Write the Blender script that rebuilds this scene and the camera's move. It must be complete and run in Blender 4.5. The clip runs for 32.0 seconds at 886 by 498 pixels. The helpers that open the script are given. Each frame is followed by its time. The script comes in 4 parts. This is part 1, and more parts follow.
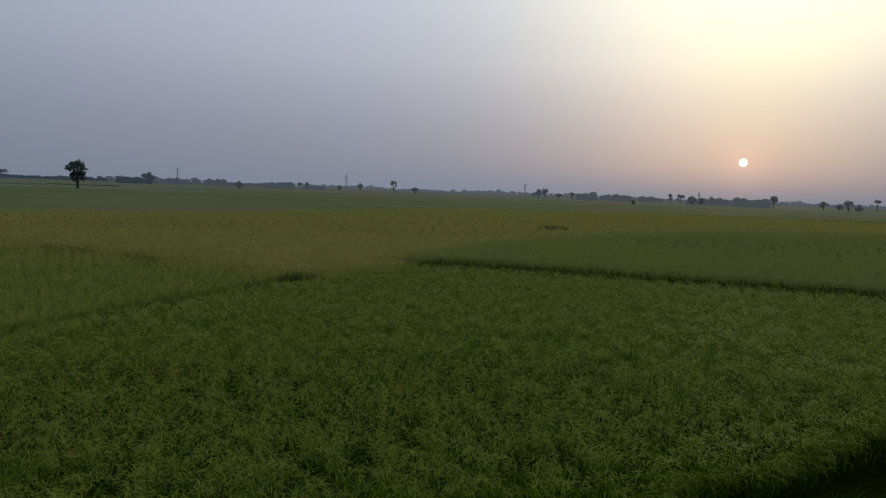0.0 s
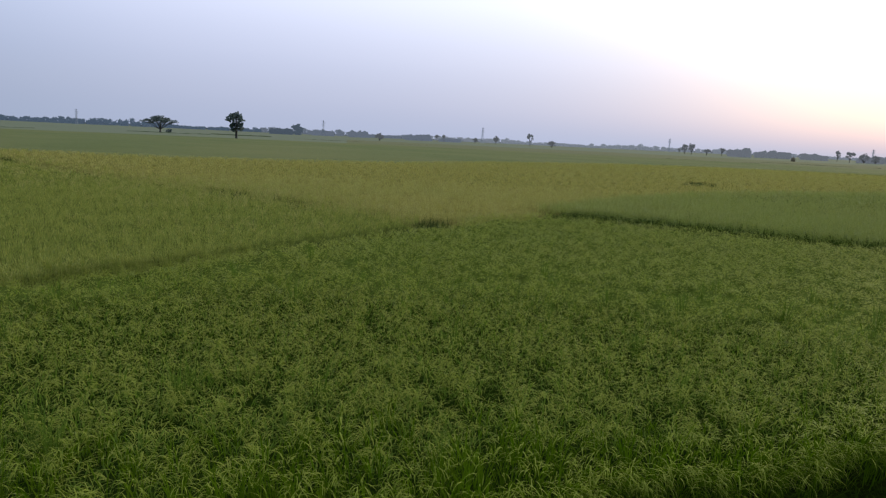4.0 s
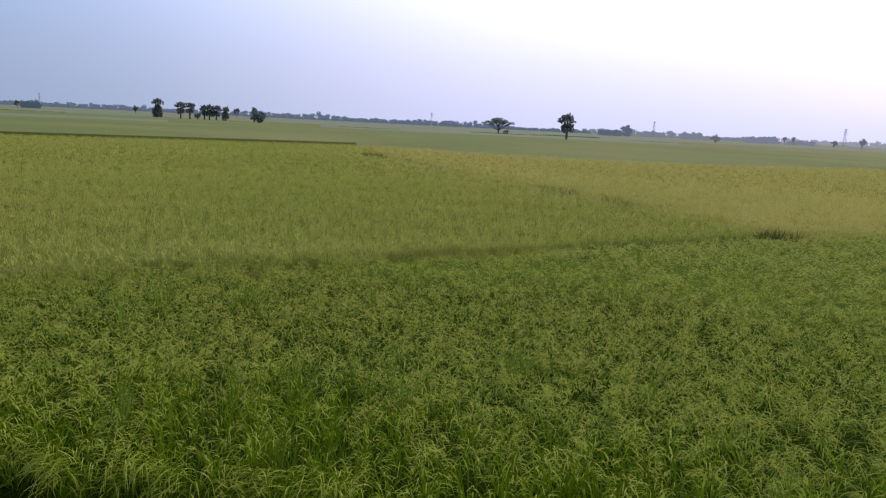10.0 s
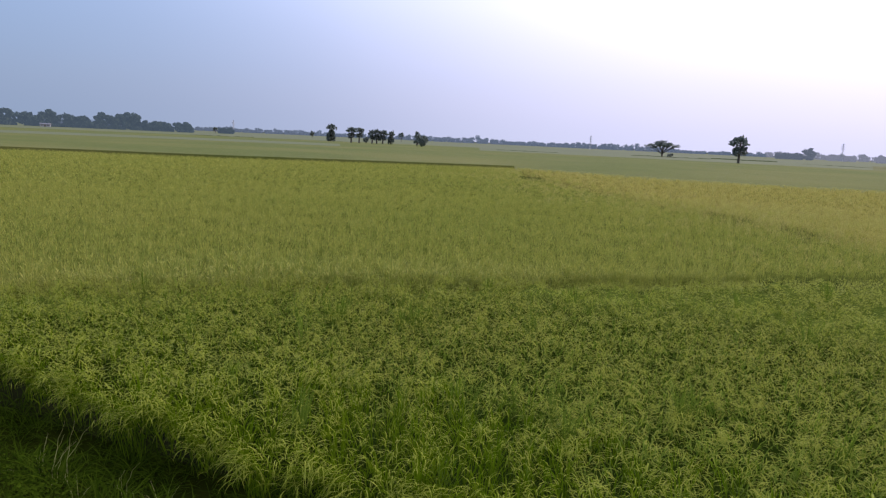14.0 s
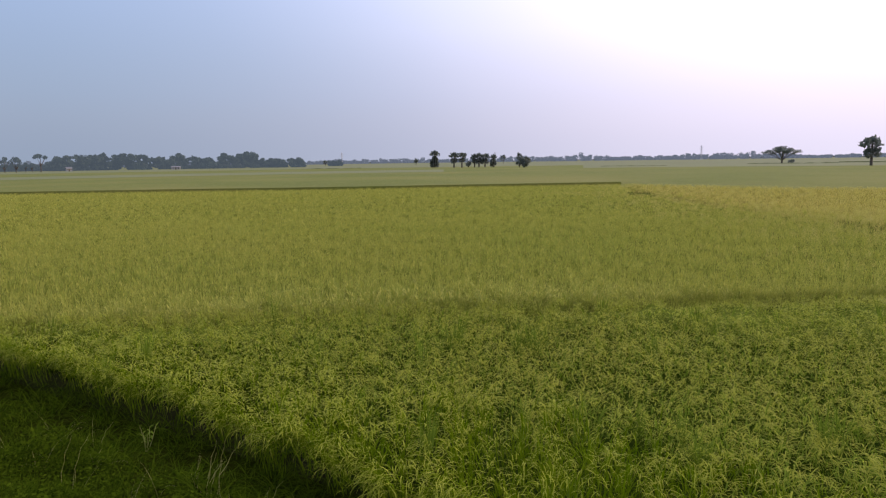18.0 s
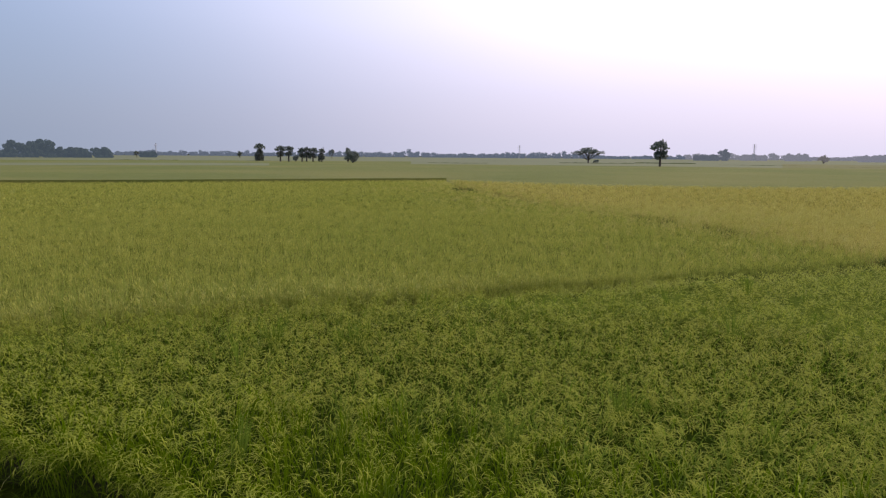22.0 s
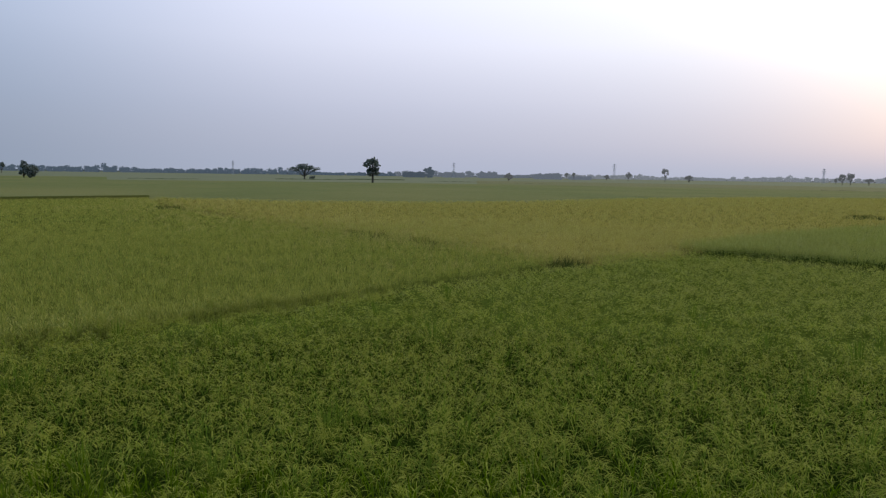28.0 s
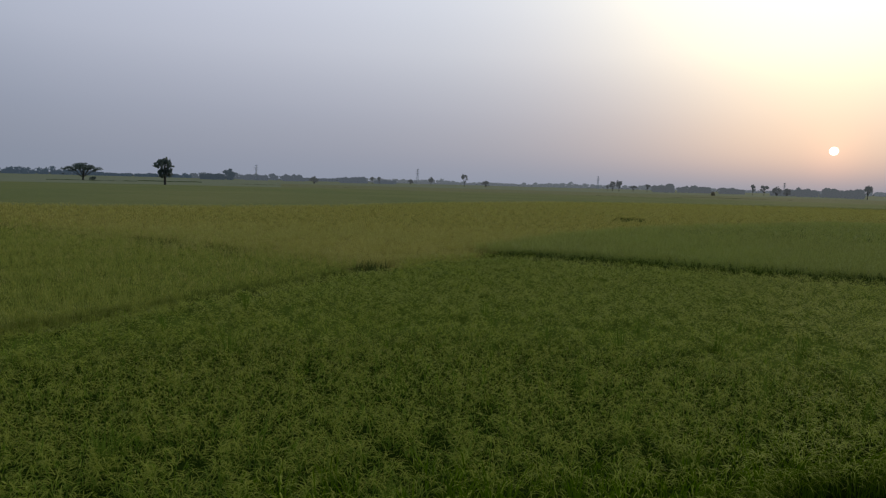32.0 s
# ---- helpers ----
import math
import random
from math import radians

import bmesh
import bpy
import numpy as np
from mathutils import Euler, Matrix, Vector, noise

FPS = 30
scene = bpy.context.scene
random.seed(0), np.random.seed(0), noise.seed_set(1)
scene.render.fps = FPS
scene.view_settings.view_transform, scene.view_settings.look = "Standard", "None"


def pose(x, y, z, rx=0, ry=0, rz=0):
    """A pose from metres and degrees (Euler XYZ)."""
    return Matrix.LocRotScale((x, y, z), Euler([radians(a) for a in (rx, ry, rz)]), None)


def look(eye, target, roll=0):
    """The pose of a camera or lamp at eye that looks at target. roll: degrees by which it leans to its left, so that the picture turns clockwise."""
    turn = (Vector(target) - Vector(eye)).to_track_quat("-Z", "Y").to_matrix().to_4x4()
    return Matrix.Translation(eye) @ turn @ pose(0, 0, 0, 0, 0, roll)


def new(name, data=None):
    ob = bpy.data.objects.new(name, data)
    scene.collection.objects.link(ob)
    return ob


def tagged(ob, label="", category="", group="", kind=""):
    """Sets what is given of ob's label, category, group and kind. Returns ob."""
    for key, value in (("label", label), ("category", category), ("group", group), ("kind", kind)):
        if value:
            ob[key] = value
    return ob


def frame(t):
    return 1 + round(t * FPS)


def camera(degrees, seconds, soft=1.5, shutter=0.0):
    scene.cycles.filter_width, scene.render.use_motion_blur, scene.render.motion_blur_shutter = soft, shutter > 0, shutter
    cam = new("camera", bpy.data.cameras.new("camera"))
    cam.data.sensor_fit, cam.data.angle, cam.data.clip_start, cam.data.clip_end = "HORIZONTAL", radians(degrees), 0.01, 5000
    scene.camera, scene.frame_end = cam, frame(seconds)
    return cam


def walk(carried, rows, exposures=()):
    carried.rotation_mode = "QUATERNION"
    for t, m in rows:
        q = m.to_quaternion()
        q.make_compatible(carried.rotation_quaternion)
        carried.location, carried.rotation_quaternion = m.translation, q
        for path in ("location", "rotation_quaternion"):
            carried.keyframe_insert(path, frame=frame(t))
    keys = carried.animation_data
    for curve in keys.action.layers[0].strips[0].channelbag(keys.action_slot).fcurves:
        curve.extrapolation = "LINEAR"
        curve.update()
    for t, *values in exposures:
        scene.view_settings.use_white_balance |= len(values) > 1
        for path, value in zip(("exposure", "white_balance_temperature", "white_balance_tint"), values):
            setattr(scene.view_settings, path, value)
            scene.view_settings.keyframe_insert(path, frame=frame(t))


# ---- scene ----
cam = camera(68.2, 32.0, soft=1.27)
# seconds, x, y, z, yaw, pitch, roll
ROWS = [
    (0.0, 0.000, 0.000, 4.027, 0.00, -5.06, -2.09),
    (0.5, -0.008, 0.016, 3.995, 1.77, -5.82, -2.54),
    (1.0, -0.022, 0.026, 3.970, 3.42, -6.91, -2.97),
    (1.5, -0.049, -0.009, 3.963, 5.08, -7.66, -2.99),
    (2.0, -0.053, -0.012, 3.955, 6.56, -7.83, -2.34),
    (2.5, -0.056, -0.001, 3.919, 7.82, -7.96, -1.84),
    (4.5, -0.047, 0.041, 3.840, 14.76, -10.16, -2.94),
    (5.0, -0.036, 0.068, 3.818, 18.73, -10.44, -2.83),
    (5.5, -0.052, 0.054, 3.813, 21.43, -10.77, -2.53),
    (6.0, -0.071, 0.044, 3.817, 23.36, -11.01, -2.47),
    (6.5, -0.099, 0.053, 3.810, 25.29, -11.11, -2.49),
    (7.0, -0.134, 0.045, 3.802, 27.52, -11.05, -2.52),
    (7.5, -0.151, 0.018, 3.807, 29.57, -11.05, -2.78),
    (8.0, -0.177, 0.003, 3.811, 31.67, -11.06, -2.89),
    (8.5, -0.206, -0.006, 3.813, 33.93, -10.94, -2.77),
    (9.0, -0.238, -0.015, 3.818, 36.12, -10.82, -2.68),
    (9.5, -0.283, -0.015, 3.807, 37.84, -10.66, -2.75),
    (10.0, -0.299, -0.014, 3.799, 39.57, -10.81, -2.81),
    (10.5, -0.312, -0.021, 3.803, 41.44, -10.96, -2.49),
    (11.0, -0.320, -0.032, 3.810, 42.94, -10.83, -2.43),
    (11.5, -0.336, -0.049, 3.809, 44.23, -10.52, -2.37),
    (12.0, -0.344, -0.066, 3.815, 45.93, -10.30, -2.13),
    (12.5, -0.352, -0.081, 3.812, 47.47, -10.29, -2.12),
    (13.0, -0.371, -0.095, 3.817, 49.08, -10.07, -2.13),
    (13.5, -0.391, -0.111, 3.817, 51.14, -9.86, -2.15),
    (14.0, -0.401, -0.136, 3.819, 53.12, -9.48, -2.63),
    (14.5, -0.423, -0.171, 3.819, 54.81, -9.17, -2.86),
    (15.0, -0.444, -0.175, 3.815, 56.68, -8.90, -2.33),
    (15.5, -0.451, -0.181, 3.823, 58.74, -8.88, -2.03),
    (17.5, -0.368, -0.329, 3.857, 63.31, -8.22, 0.41),
    (18.0, -0.350, -0.338, 3.873, 61.92, -7.69, 0.79),
    (18.5, -0.352, -0.300, 3.867, 59.22, -7.42, 0.66),
    (19.0, -0.341, -0.261, 3.864, 57.16, -7.29, 0.59),
    (19.5, -0.357, -0.222, 3.855, 54.96, -7.34, 0.32),
    (20.0, -0.361, -0.198, 3.847, 53.11, -7.27, 0.05),
    (20.5, -0.364, -0.176, 3.844, 51.33, -7.36, -0.33),
    (21.0, -0.372, -0.173, 3.842, 49.88, -7.66, -0.55),
    (21.5, -0.375, -0.156, 3.833, 48.48, -7.90, -0.52),
    (22.0, -0.375, -0.130, 3.833, 47.17, -8.14, -0.43),
    (22.5, -0.368, -0.117, 3.838, 45.68, -8.19, -0.32),
    (23.0, -0.369, -0.096, 3.840, 43.89, -8.02, -0.47),
    (23.5, -0.360, -0.073, 3.840, 41.90, -7.77, -0.45),
    (24.0, -0.347, -0.060, 3.840, 39.72, -7.69, -0.68),
    (24.5, -0.339, -0.057, 3.844, 37.29, -7.76, -0.78),
    (25.0, -0.332, -0.034, 3.846, 35.21, -7.79, -1.08),
    (25.5, -0.311, -0.003, 3.843, 33.12, -7.69, -0.87),
    (26.0, -0.298, 0.011, 3.853, 30.92, -7.67, -0.99),
    (26.5, -0.274, 0.029, 3.851, 28.88, -7.48, -0.88),
    (28.5, -0.217, 0.075, 3.854, 21.04, -6.22, -0.87),
    (29.0, -0.175, 0.073, 3.858, 19.19, -6.06, -0.89),
    (29.5, -0.162, 0.089, 3.863, 17.12, -5.87, -1.10),
    (30.0, -0.140, 0.077, 3.868, 14.84, -5.71, -1.22),
    (30.5, -0.115, 0.079, 3.868, 12.44, -5.56, -1.37),
    (31.0, -0.104, 0.068, 3.864, 10.21, -5.60, -1.46),
    (31.5, -0.097, 0.103, 3.879, 8.12, -5.79, -1.46),
    (32.0, -0.082, 0.093, 3.892, 6.15, -5.81, -1.54),
]
walk(cam, [(t, pose(x, y, z, 90 + pitch, roll, yaw)) for t, x, y, z, yaw, pitch, roll in ROWS],
     exposures=[(0.0, -1.54, 6200, 0), (1.0, -1.26, 6200, 0), (2.0, -0.97, 6150, 0), (2.5, -0.86, 6150, 1), (4.5, -0.3, 6100, 4), (6.0, -0.12, 6100, 7), (8.0, 0.05, 6250, 10), (10.0, 0.17, 6350, 14), (15.0, 0.24, 6600, 17),
                (18.0, 0.3, 7250, 18), (22.0, 0.13, 7100, 17), (25.0, -0.13, 6900, 11), (27.0, -0.35, 6550, 5), (29.0, -0.66, 6500, 1), (30.5, -0.87, 6500, 0), (32.0, -1.17, 6450, 0)])

# ---- light ----
SUN_AZ, SUN_EL = 24.4, 3.1  # degrees to the right of +y, degrees up


def direction(az, el):
    """A unit vector, az degrees to the left of +y."""
    a, e = radians(az), radians(el)
    return Vector((-math.sin(a) * math.cos(e), math.cos(a) * math.cos(e), math.sin(e)))


world = bpy.data.worlds.new("hazy_evening_sky")
scene.world = world
world.use_nodes = True
wn, wl = world.node_tree.nodes, world.node_tree.links
wn.clear()


def wnode(kind, **values):
    n = wn.new(kind)
    for k, v in values.items():
        if k == "op":
            n.operation = v
    return n


def wmath(op, a, b=None, c=None):
    n = wnode("ShaderNodeMath", op=op)
    for i, v in enumerate((a, b, c)):
        if v is None:
            continue
        if isinstance(v, (int, float)):
            n.inputs[i].default_value = v
        else:
            wl.new(v, n.inputs[i])
    return n.outputs[0]


def wramp(fac, stops, smooth=True):
    n = wn.new("ShaderNodeValToRGB")
    n.color_ramp.interpolation = "B_SPLINE" if smooth else "LINEAR"
    els = n.color_ramp.elements
    els[0].position, els[0].color = stops[0][0], (*stops[0][1], 1)
    els[1].position, els[1].color = stops[-1][0], (*stops[-1][1], 1)
    for p, c in stops[1:-1]:
        els.new(p).color = (*c, 1)
    wl.new(fac, n.inputs[0])
    return n.outputs[0]


def wmix(kind, a, b, fac=1.0):
    n = wn.new("ShaderNodeMix")
    n.data_type, n.blend_type = "RGBA", kind
    n.clamp_result = False
    for sock, v in ((n.inputs[0], fac), (n.inputs[6], a), (n.inputs[7], b)):
        if isinstance(v, (int, float)):
            sock.default_value = v
        elif isinstance(v, tuple):
            sock.default_value = (*v, 1)
        else:
            wl.new(v, sock)
    return n.outputs[2]


def wangle(az, el):
    """Degrees between the sky's direction and a point of it."""
    n = wn.new("ShaderNodeVectorMath")
    n.operation = "DOT_PRODUCT"
    wl.new(way, n.inputs[0])
    n.inputs[1].default_value = direction(az, el)
    return wmath("MULTIPLY", wmath("ARCCOSINE", wmath("MINIMUM", n.outputs["Value"], 0.9999999)), 180 / math.pi)


coords = wn.new("ShaderNodeTexCoord")
norm = wn.new("ShaderNodeVectorMath")
norm.operation = "NORMALIZE"
wl.new(coords.outputs["Generated"], norm.inputs[0])
way = norm.outputs[0]
sep = wn.new("ShaderNodeSeparateXYZ")
wl.new(way, sep.inputs[0])
height = wmath("MULTIPLY", wmath("ARCSINE", sep.outputs[2]), 2 / math.pi)  # 0 at the horizon, 1 overhead

nishita = wn.new("ShaderNodeTexSky")
nishita.sky_type, nishita.sun_disc = "NISHITA", False
nishita.sun_elevation, nishita.sun_rotation = radians(SUN_EL), radians(SUN_AZ)
nishita.dust_density, nishita.air_density, nishita.ozone_density = 4.0, 1.0, 2.0

veil = wramp(height, [(0.0, (0.215, 0.315, 0.45)), (0.06, (0.21, 0.325, 0.50)), (0.16, (0.185, 0.355, 0.63)), (0.5, (0.34, 0.5, 0.9)), (1.0, (0.35, 0.5, 0.85))])
wide = wramp(wmath("DIVIDE", wangle(-SUN_AZ, 26), 120), [(0.0, (0.93, 0.90, 0.74)), (0.22, (0.535, 0.465, 0.475)), (0.5, (0.385, 0.33, 0.36)), (0.68, (0.13, 0.13, 0.16)), (0.82, (0.02, 0.025, 0.03)), (1.0, (0, 0, 0))])
warm = wramp(wmath("DIVIDE", wangle(-SUN_AZ - 3, 18), 34), [(0.0, (1.0, 0.80, 0.26)), (0.3, (0.64, 0.43, 0.14)), (0.62, (0.09, 0.04, 0.02)), (1.0, (0, 0, 0))])
rise = wramp(height, [(0.0, (0.18, 0.18, 0.25)), (0.03, (0.235, 0.225, 0.29)), (0.07, (0.385, 0.36, 0.42)), (0.12, (0.72, 0.70, 0.71)), (0.2, (1, 1, 1)), (1.0, (1, 1, 1))])
warm_rise = wramp(height, [(0.0, (0.0, 0.0, 0.01)), (0.03, (0.04, 0.04, 0.06)), (0.07, (0.25, 0.24, 0.25)), (0.12, (0.78, 0.77, 0.77)), (0.2, (1, 1, 1)), (1.0, (1, 1, 1))])
warm = wmix("MULTIPLY", wmix("MULTIPLY", warm, (2.1, 2.1, 2.1)), warm_rise)
ground_haze = wramp(wmath("DIVIDE", wangle(18, 2), 75), [(0.0, (0.27, 0.235, 0.25)), (0.35, (0.27, 0.23, 0.24)), (0.62, (0.12, 0.10, 0.11)), (1.0, (0, 0, 0))])
haze_top = wramp(height, [(0.0, (1, 1, 1)), (0.06, (0.85, 0.85, 0.85)), (0.14, (0.35, 0.35, 0.35)), (0.25, (0, 0, 0)), (1.0, (0, 0, 0))])
sky = wmix("ADD", wmix("ADD", veil, wmix("MULTIPLY", ground_haze, haze_top)), wmix("ADD", wmix("MULTIPLY", wmix("MULTIPLY", wide, (2.8, 2.8, 2.8)), rise), warm))
disc = wramp(wmath("DIVIDE", wangle(-SUN_AZ, SUN_EL), 2), [(0.0, (1, 0.9, 0.75)), (0.125, (1, 0.85, 0.65)), (0.165, (0.0, 0.0, 0.0)), (1.0, (0, 0, 0))], False)
aureole = wramp(wmath("DIVIDE", wangle(-SUN_AZ, SUN_EL), 5), [(0.0, (1.0, 0.42, 0.2)), (0.2, (0.6, 0.22, 0.10)), (0.5, (0.13, 0.05, 0.03)), (1.0, (0, 0, 0))])
sky = wmix("ADD", sky, wmix("MULTIPLY", disc, (9, 9, 9)))
sky = wmix("ADD", sky, wmix("MULTIPLY", aureole, (0.5, 0.5, 0.5)))
haze_bg, sky_bg, both = wn.new("ShaderNodeBackground"), wn.new("ShaderNodeBackground"), wn.new("ShaderNodeAddShader")
wl.new(sky, haze_bg.inputs[0])
haze_bg.inputs[1].default_value = 0.9
wl.new(nishita.outputs[0], sky_bg.inputs[0])
sky_bg.inputs[1].default_value = 0.05
world_out = wn.new("ShaderNodeOutputWorld")
wl.new(haze_bg.outputs[0], both.inputs[0])
wl.new(sky_bg.outputs[0], both.inputs[1])
wl.new(both.outputs[0], world_out.inputs[0])

sun_data = bpy.data.lights.new("sun", "SUN")
sun_data.energy, sun_data.angle, sun_data.color = 0.5, radians(8.0), (1.0, 0.76, 0.5)
sun = new("sun", sun_data)
sun.matrix_world = look(direction(-SUN_AZ, SUN_EL) * 100, (0, 0, 0))

# ---- materials ----


def material(name, dark, light, scale=3.0, detail=0.4, rough=0.6, through_light=0.0, islands=0.0, broad=None, broad_size=6.0, bump=0.0, bump_scale=40.0, spec=0.3, sap=None):
    """A surface between two colours by noise; islands mixes in a random part per blade or leaf; broad is a third colour in wide patches; sap tints the light that passes through a leaf."""
    m = bpy.data.materials.new(name)
    m.use_nodes = True
    n, l = m.node_tree.nodes, m.node_tree.links
    bsdf = n["Principled BSDF"]
    geo = n.new("ShaderNodeNewGeometry")
    noise_tex = n.new("ShaderNodeTexNoise")
    noise_tex.inputs["Scale"].default_value, noise_tex.inputs["Detail"].default_value = scale, 4
    l.new(geo.outputs["Position"], noise_tex.inputs["Vector"])
    fac = n.new("ShaderNodeMapRange")
    fac.inputs[1].default_value, fac.inputs[2].default_value = 0.5 - detail / 2, 0.5 + detail / 2
    l.new(noise_tex.outputs[0], fac.inputs[0])
    value = fac.outputs[0]
    if islands:
        mix = n.new("ShaderNodeMix")
        mix.inputs[0].default_value = islands
        l.new(value, mix.inputs[2])
        l.new(geo.outputs["Random Per Island"], mix.inputs[3])
        value = mix.outputs[0]
    col = n.new("ShaderNodeMix")
    col.data_type = "RGBA"
    col.inputs[6].default_value, col.inputs[7].default_value = (*dark, 1), (*light, 1)
    l.new(value, col.inputs[0])
    colour = col.outputs[2]
    if broad:
        wide_tex = n.new("ShaderNodeTexNoise")
        wide_tex.inputs["Scale"].default_value, wide_tex.inputs["Detail"].default_value = 1 / broad_size, 3
        l.new(geo.outputs["Position"], wide_tex.inputs["Vector"])
        wf = n.new("ShaderNodeMapRange")
        wf.inputs[1].default_value, wf.inputs[2].default_value = 0.42, 0.66
        wf.inputs[4].default_value = 0.75
        l.new(wide_tex.outputs[0], wf.inputs[0])
        over = n.new("ShaderNodeMix")
        over.data_type = "RGBA"
        over.inputs[7].default_value = (*broad, 1)
        l.new(wf.outputs[0], over.inputs[0])
        l.new(colour, over.inputs[6])
        colour = over.outputs[2]
    l.new(colour, bsdf.inputs["Base Color"])
    bsdf.inputs["Roughness"].default_value = rough
    bsdf.inputs["Specular IOR Level"].default_value = spec
    if bump:
        b = n.new("ShaderNodeBump")
        b.inputs["Strength"].default_value, b.inputs["Distance"].default_value = 1.0, bump
        bt = n.new("ShaderNodeTexNoise")
        bt.inputs["Scale"].default_value, bt.inputs["Detail"].default_value = bump_scale, 5
        l.new(geo.outputs["Position"], bt.inputs["Vector"])
        l.new(bt.outputs[0], b.inputs["Height"])
        l.new(b.outputs[0], bsdf.inputs["Normal"])
    if through_light:
        tr, ms = n.new("ShaderNodeBsdfTranslucent"), n.new("ShaderNodeMixShader")
        if sap:
            tint = n.new("ShaderNodeMix")
            tint.data_type, tint.blend_type = "RGBA", "MULTIPLY"
            tint.inputs[0].default_value, tint.inputs[7].default_value = 1.0, (*sap, 1)
            l.new(colour, tint.inputs[6])
            l.new(tint.outputs[2], tr.inputs[0])
        else:
            l.new(colour, tr.inputs[0])
        ms.inputs[0].default_value = through_light
        l.new(bsdf.outputs[0], ms.inputs[1])
        l.new(tr.outputs[0], ms.inputs[2])
        l.new(ms.outputs[0], n["Material Output"].inputs[0])
    return m


SOIL = material("dark_field_soil", (0.010, 0.012, 0.004), (0.024, 0.024, 0.01), 2.5, 0.5, 0.95, bump=0.03, bump_scale=12, broad=(0.014, 0.02, 0.005), spec=0.0)
# Near black: shade at the bank's foot and in plot gaps is in this colour.
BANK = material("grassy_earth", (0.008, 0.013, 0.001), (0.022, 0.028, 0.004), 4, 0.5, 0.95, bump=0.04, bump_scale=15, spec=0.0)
# Near black: the shade between rice hills is put into this colour.
STEMS = material("rice_stems_painted_shade", (0.014, 0.028, 0.003), (0.042, 0.063, 0.008), 14, 0.6, 0.95, bump=0.05, bump_scale=22, spec=0.0)
FAR_BUND = material("lighter_grassy_bund", (0.06, 0.075, 0.03), (0.10, 0.115, 0.05), 0.5, 0.5, 0.95, spec=0.0)
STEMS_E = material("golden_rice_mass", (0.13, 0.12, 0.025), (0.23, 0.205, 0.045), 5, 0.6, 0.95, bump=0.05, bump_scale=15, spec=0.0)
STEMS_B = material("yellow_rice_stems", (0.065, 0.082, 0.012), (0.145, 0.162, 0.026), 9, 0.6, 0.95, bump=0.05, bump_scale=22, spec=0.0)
STEMS_A = material("rice_stems_lighter_copy", (0.055, 0.080, 0.010), (0.115, 0.150, 0.020), 9, 0.6, 0.95, bump=0.05, bump_scale=22, spec=0.0)
LEAF_A = material("rice_leaf_grey_green", (0.108, 0.163, 0.020), (0.238, 0.312, 0.042), 1.2, 0.5, 0.5, 0.45, 0.65, (0.170, 0.220, 0.032), 5.0, spec=0.0, sap=(0.83, 1.07, 0.45))
EAR_A = material("rice_ear_pale_green", (0.240, 0.262, 0.030), (0.390, 0.408, 0.064), 1.5, 0.5, 0.5, 0.42, 0.45, (0.330, 0.336, 0.050), 4.0, spec=0.02, sap=(0.90, 1.07, 0.5))
# Greener, mostly darker versions of the near plot's colours, for its ditch side.
LEAF_EDGE = material("rice_leaf_edge_green", (0.062, 0.108, 0.003), (0.175, 0.240, 0.012), 1.2, 0.5, 0.5, 0.4, 0.7, (0.120, 0.170, 0.009), 3.0, spec=0.0, sap=(0.80, 1.08, 0.4))
EAR_EDGE = material("rice_ear_edge_green", (0.190, 0.225, 0.018), (0.390, 0.420, 0.056), 1.5, 0.5, 0.5, 0.35, 0.7, spec=0.04, sap=(0.87, 1.08, 0.5))
LEAF_B = material("rice_leaf_yellow_green", (0.232, 0.258, 0.050), (0.378, 0.380, 0.094), 0.8, 0.5, 0.5, 0.4, 0.6, (0.250, 0.292, 0.060), 9.0, spec=0.06, sap=(0.95, 1.05, 0.7))
EAR_B = material("rice_ear_yellow_green", (0.345, 0.336, 0.070), (0.465, 0.432, 0.110), 1.2, 0.5, 0.5, 0.35, 0.4, spec=0.06, sap=(0.95, 1.05, 0.7))
LEAF_E = material("rice_leaf_golden", (0.345, 0.320, 0.085), (0.460, 0.405, 0.125), 0.4, 0.5, 0.5, 0.4, 0.35, (0.335, 0.345, 0.095), 14.0, spec=0.2, sap=(1.0, 1.04, 0.7))
EAR_E = material("rice_ear_golden", (0.430, 0.388, 0.110), (0.530, 0.462, 0.148), 1.0, 0.5, 0.5, 0.35, 0.35, spec=0.2, sap=(1.0, 1.04, 0.7))
LEAF_C = material("rice_leaf_deep_green", (0.235, 0.268, 0.052), (0.370, 0.395, 0.098), 0.6, 0.5, 0.5, 0.4, 0.4, (0.285, 0.285, 0.075), 12.0, spec=0.3, sap=(0.97, 1.04, 0.7))
EAR_C = material("rice_ear_green", (0.315, 0.330, 0.085), (0.430, 0.430, 0.125), 1.0, 0.5, 0.5, 0.35, 0.4, spec=0.3, sap=(0.97, 1.04, 0.7))
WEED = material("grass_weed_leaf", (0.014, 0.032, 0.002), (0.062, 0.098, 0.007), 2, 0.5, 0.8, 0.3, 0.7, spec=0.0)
SHADE_WEED = material("gap_weed_shade_leaf", (0.030, 0.050, 0.010), (0.085, 0.112, 0.026), 2, 0.5, 0.8, 0.3, 0.7, spec=0.0)
TALL_GRASS = material("upright_weed_leaf", (0.075, 0.135, 0.010), (0.185, 0.265, 0.028), 2, 0.5, 0.7, 0.35, 0.7, spec=0.06)
DRY = material("dry_grass_stalk", (0.24, 0.24, 0.075), (0.42, 0.41, 0.16), 5, 0.5, 0.7, 0.2, 0.6, spec=0.05)
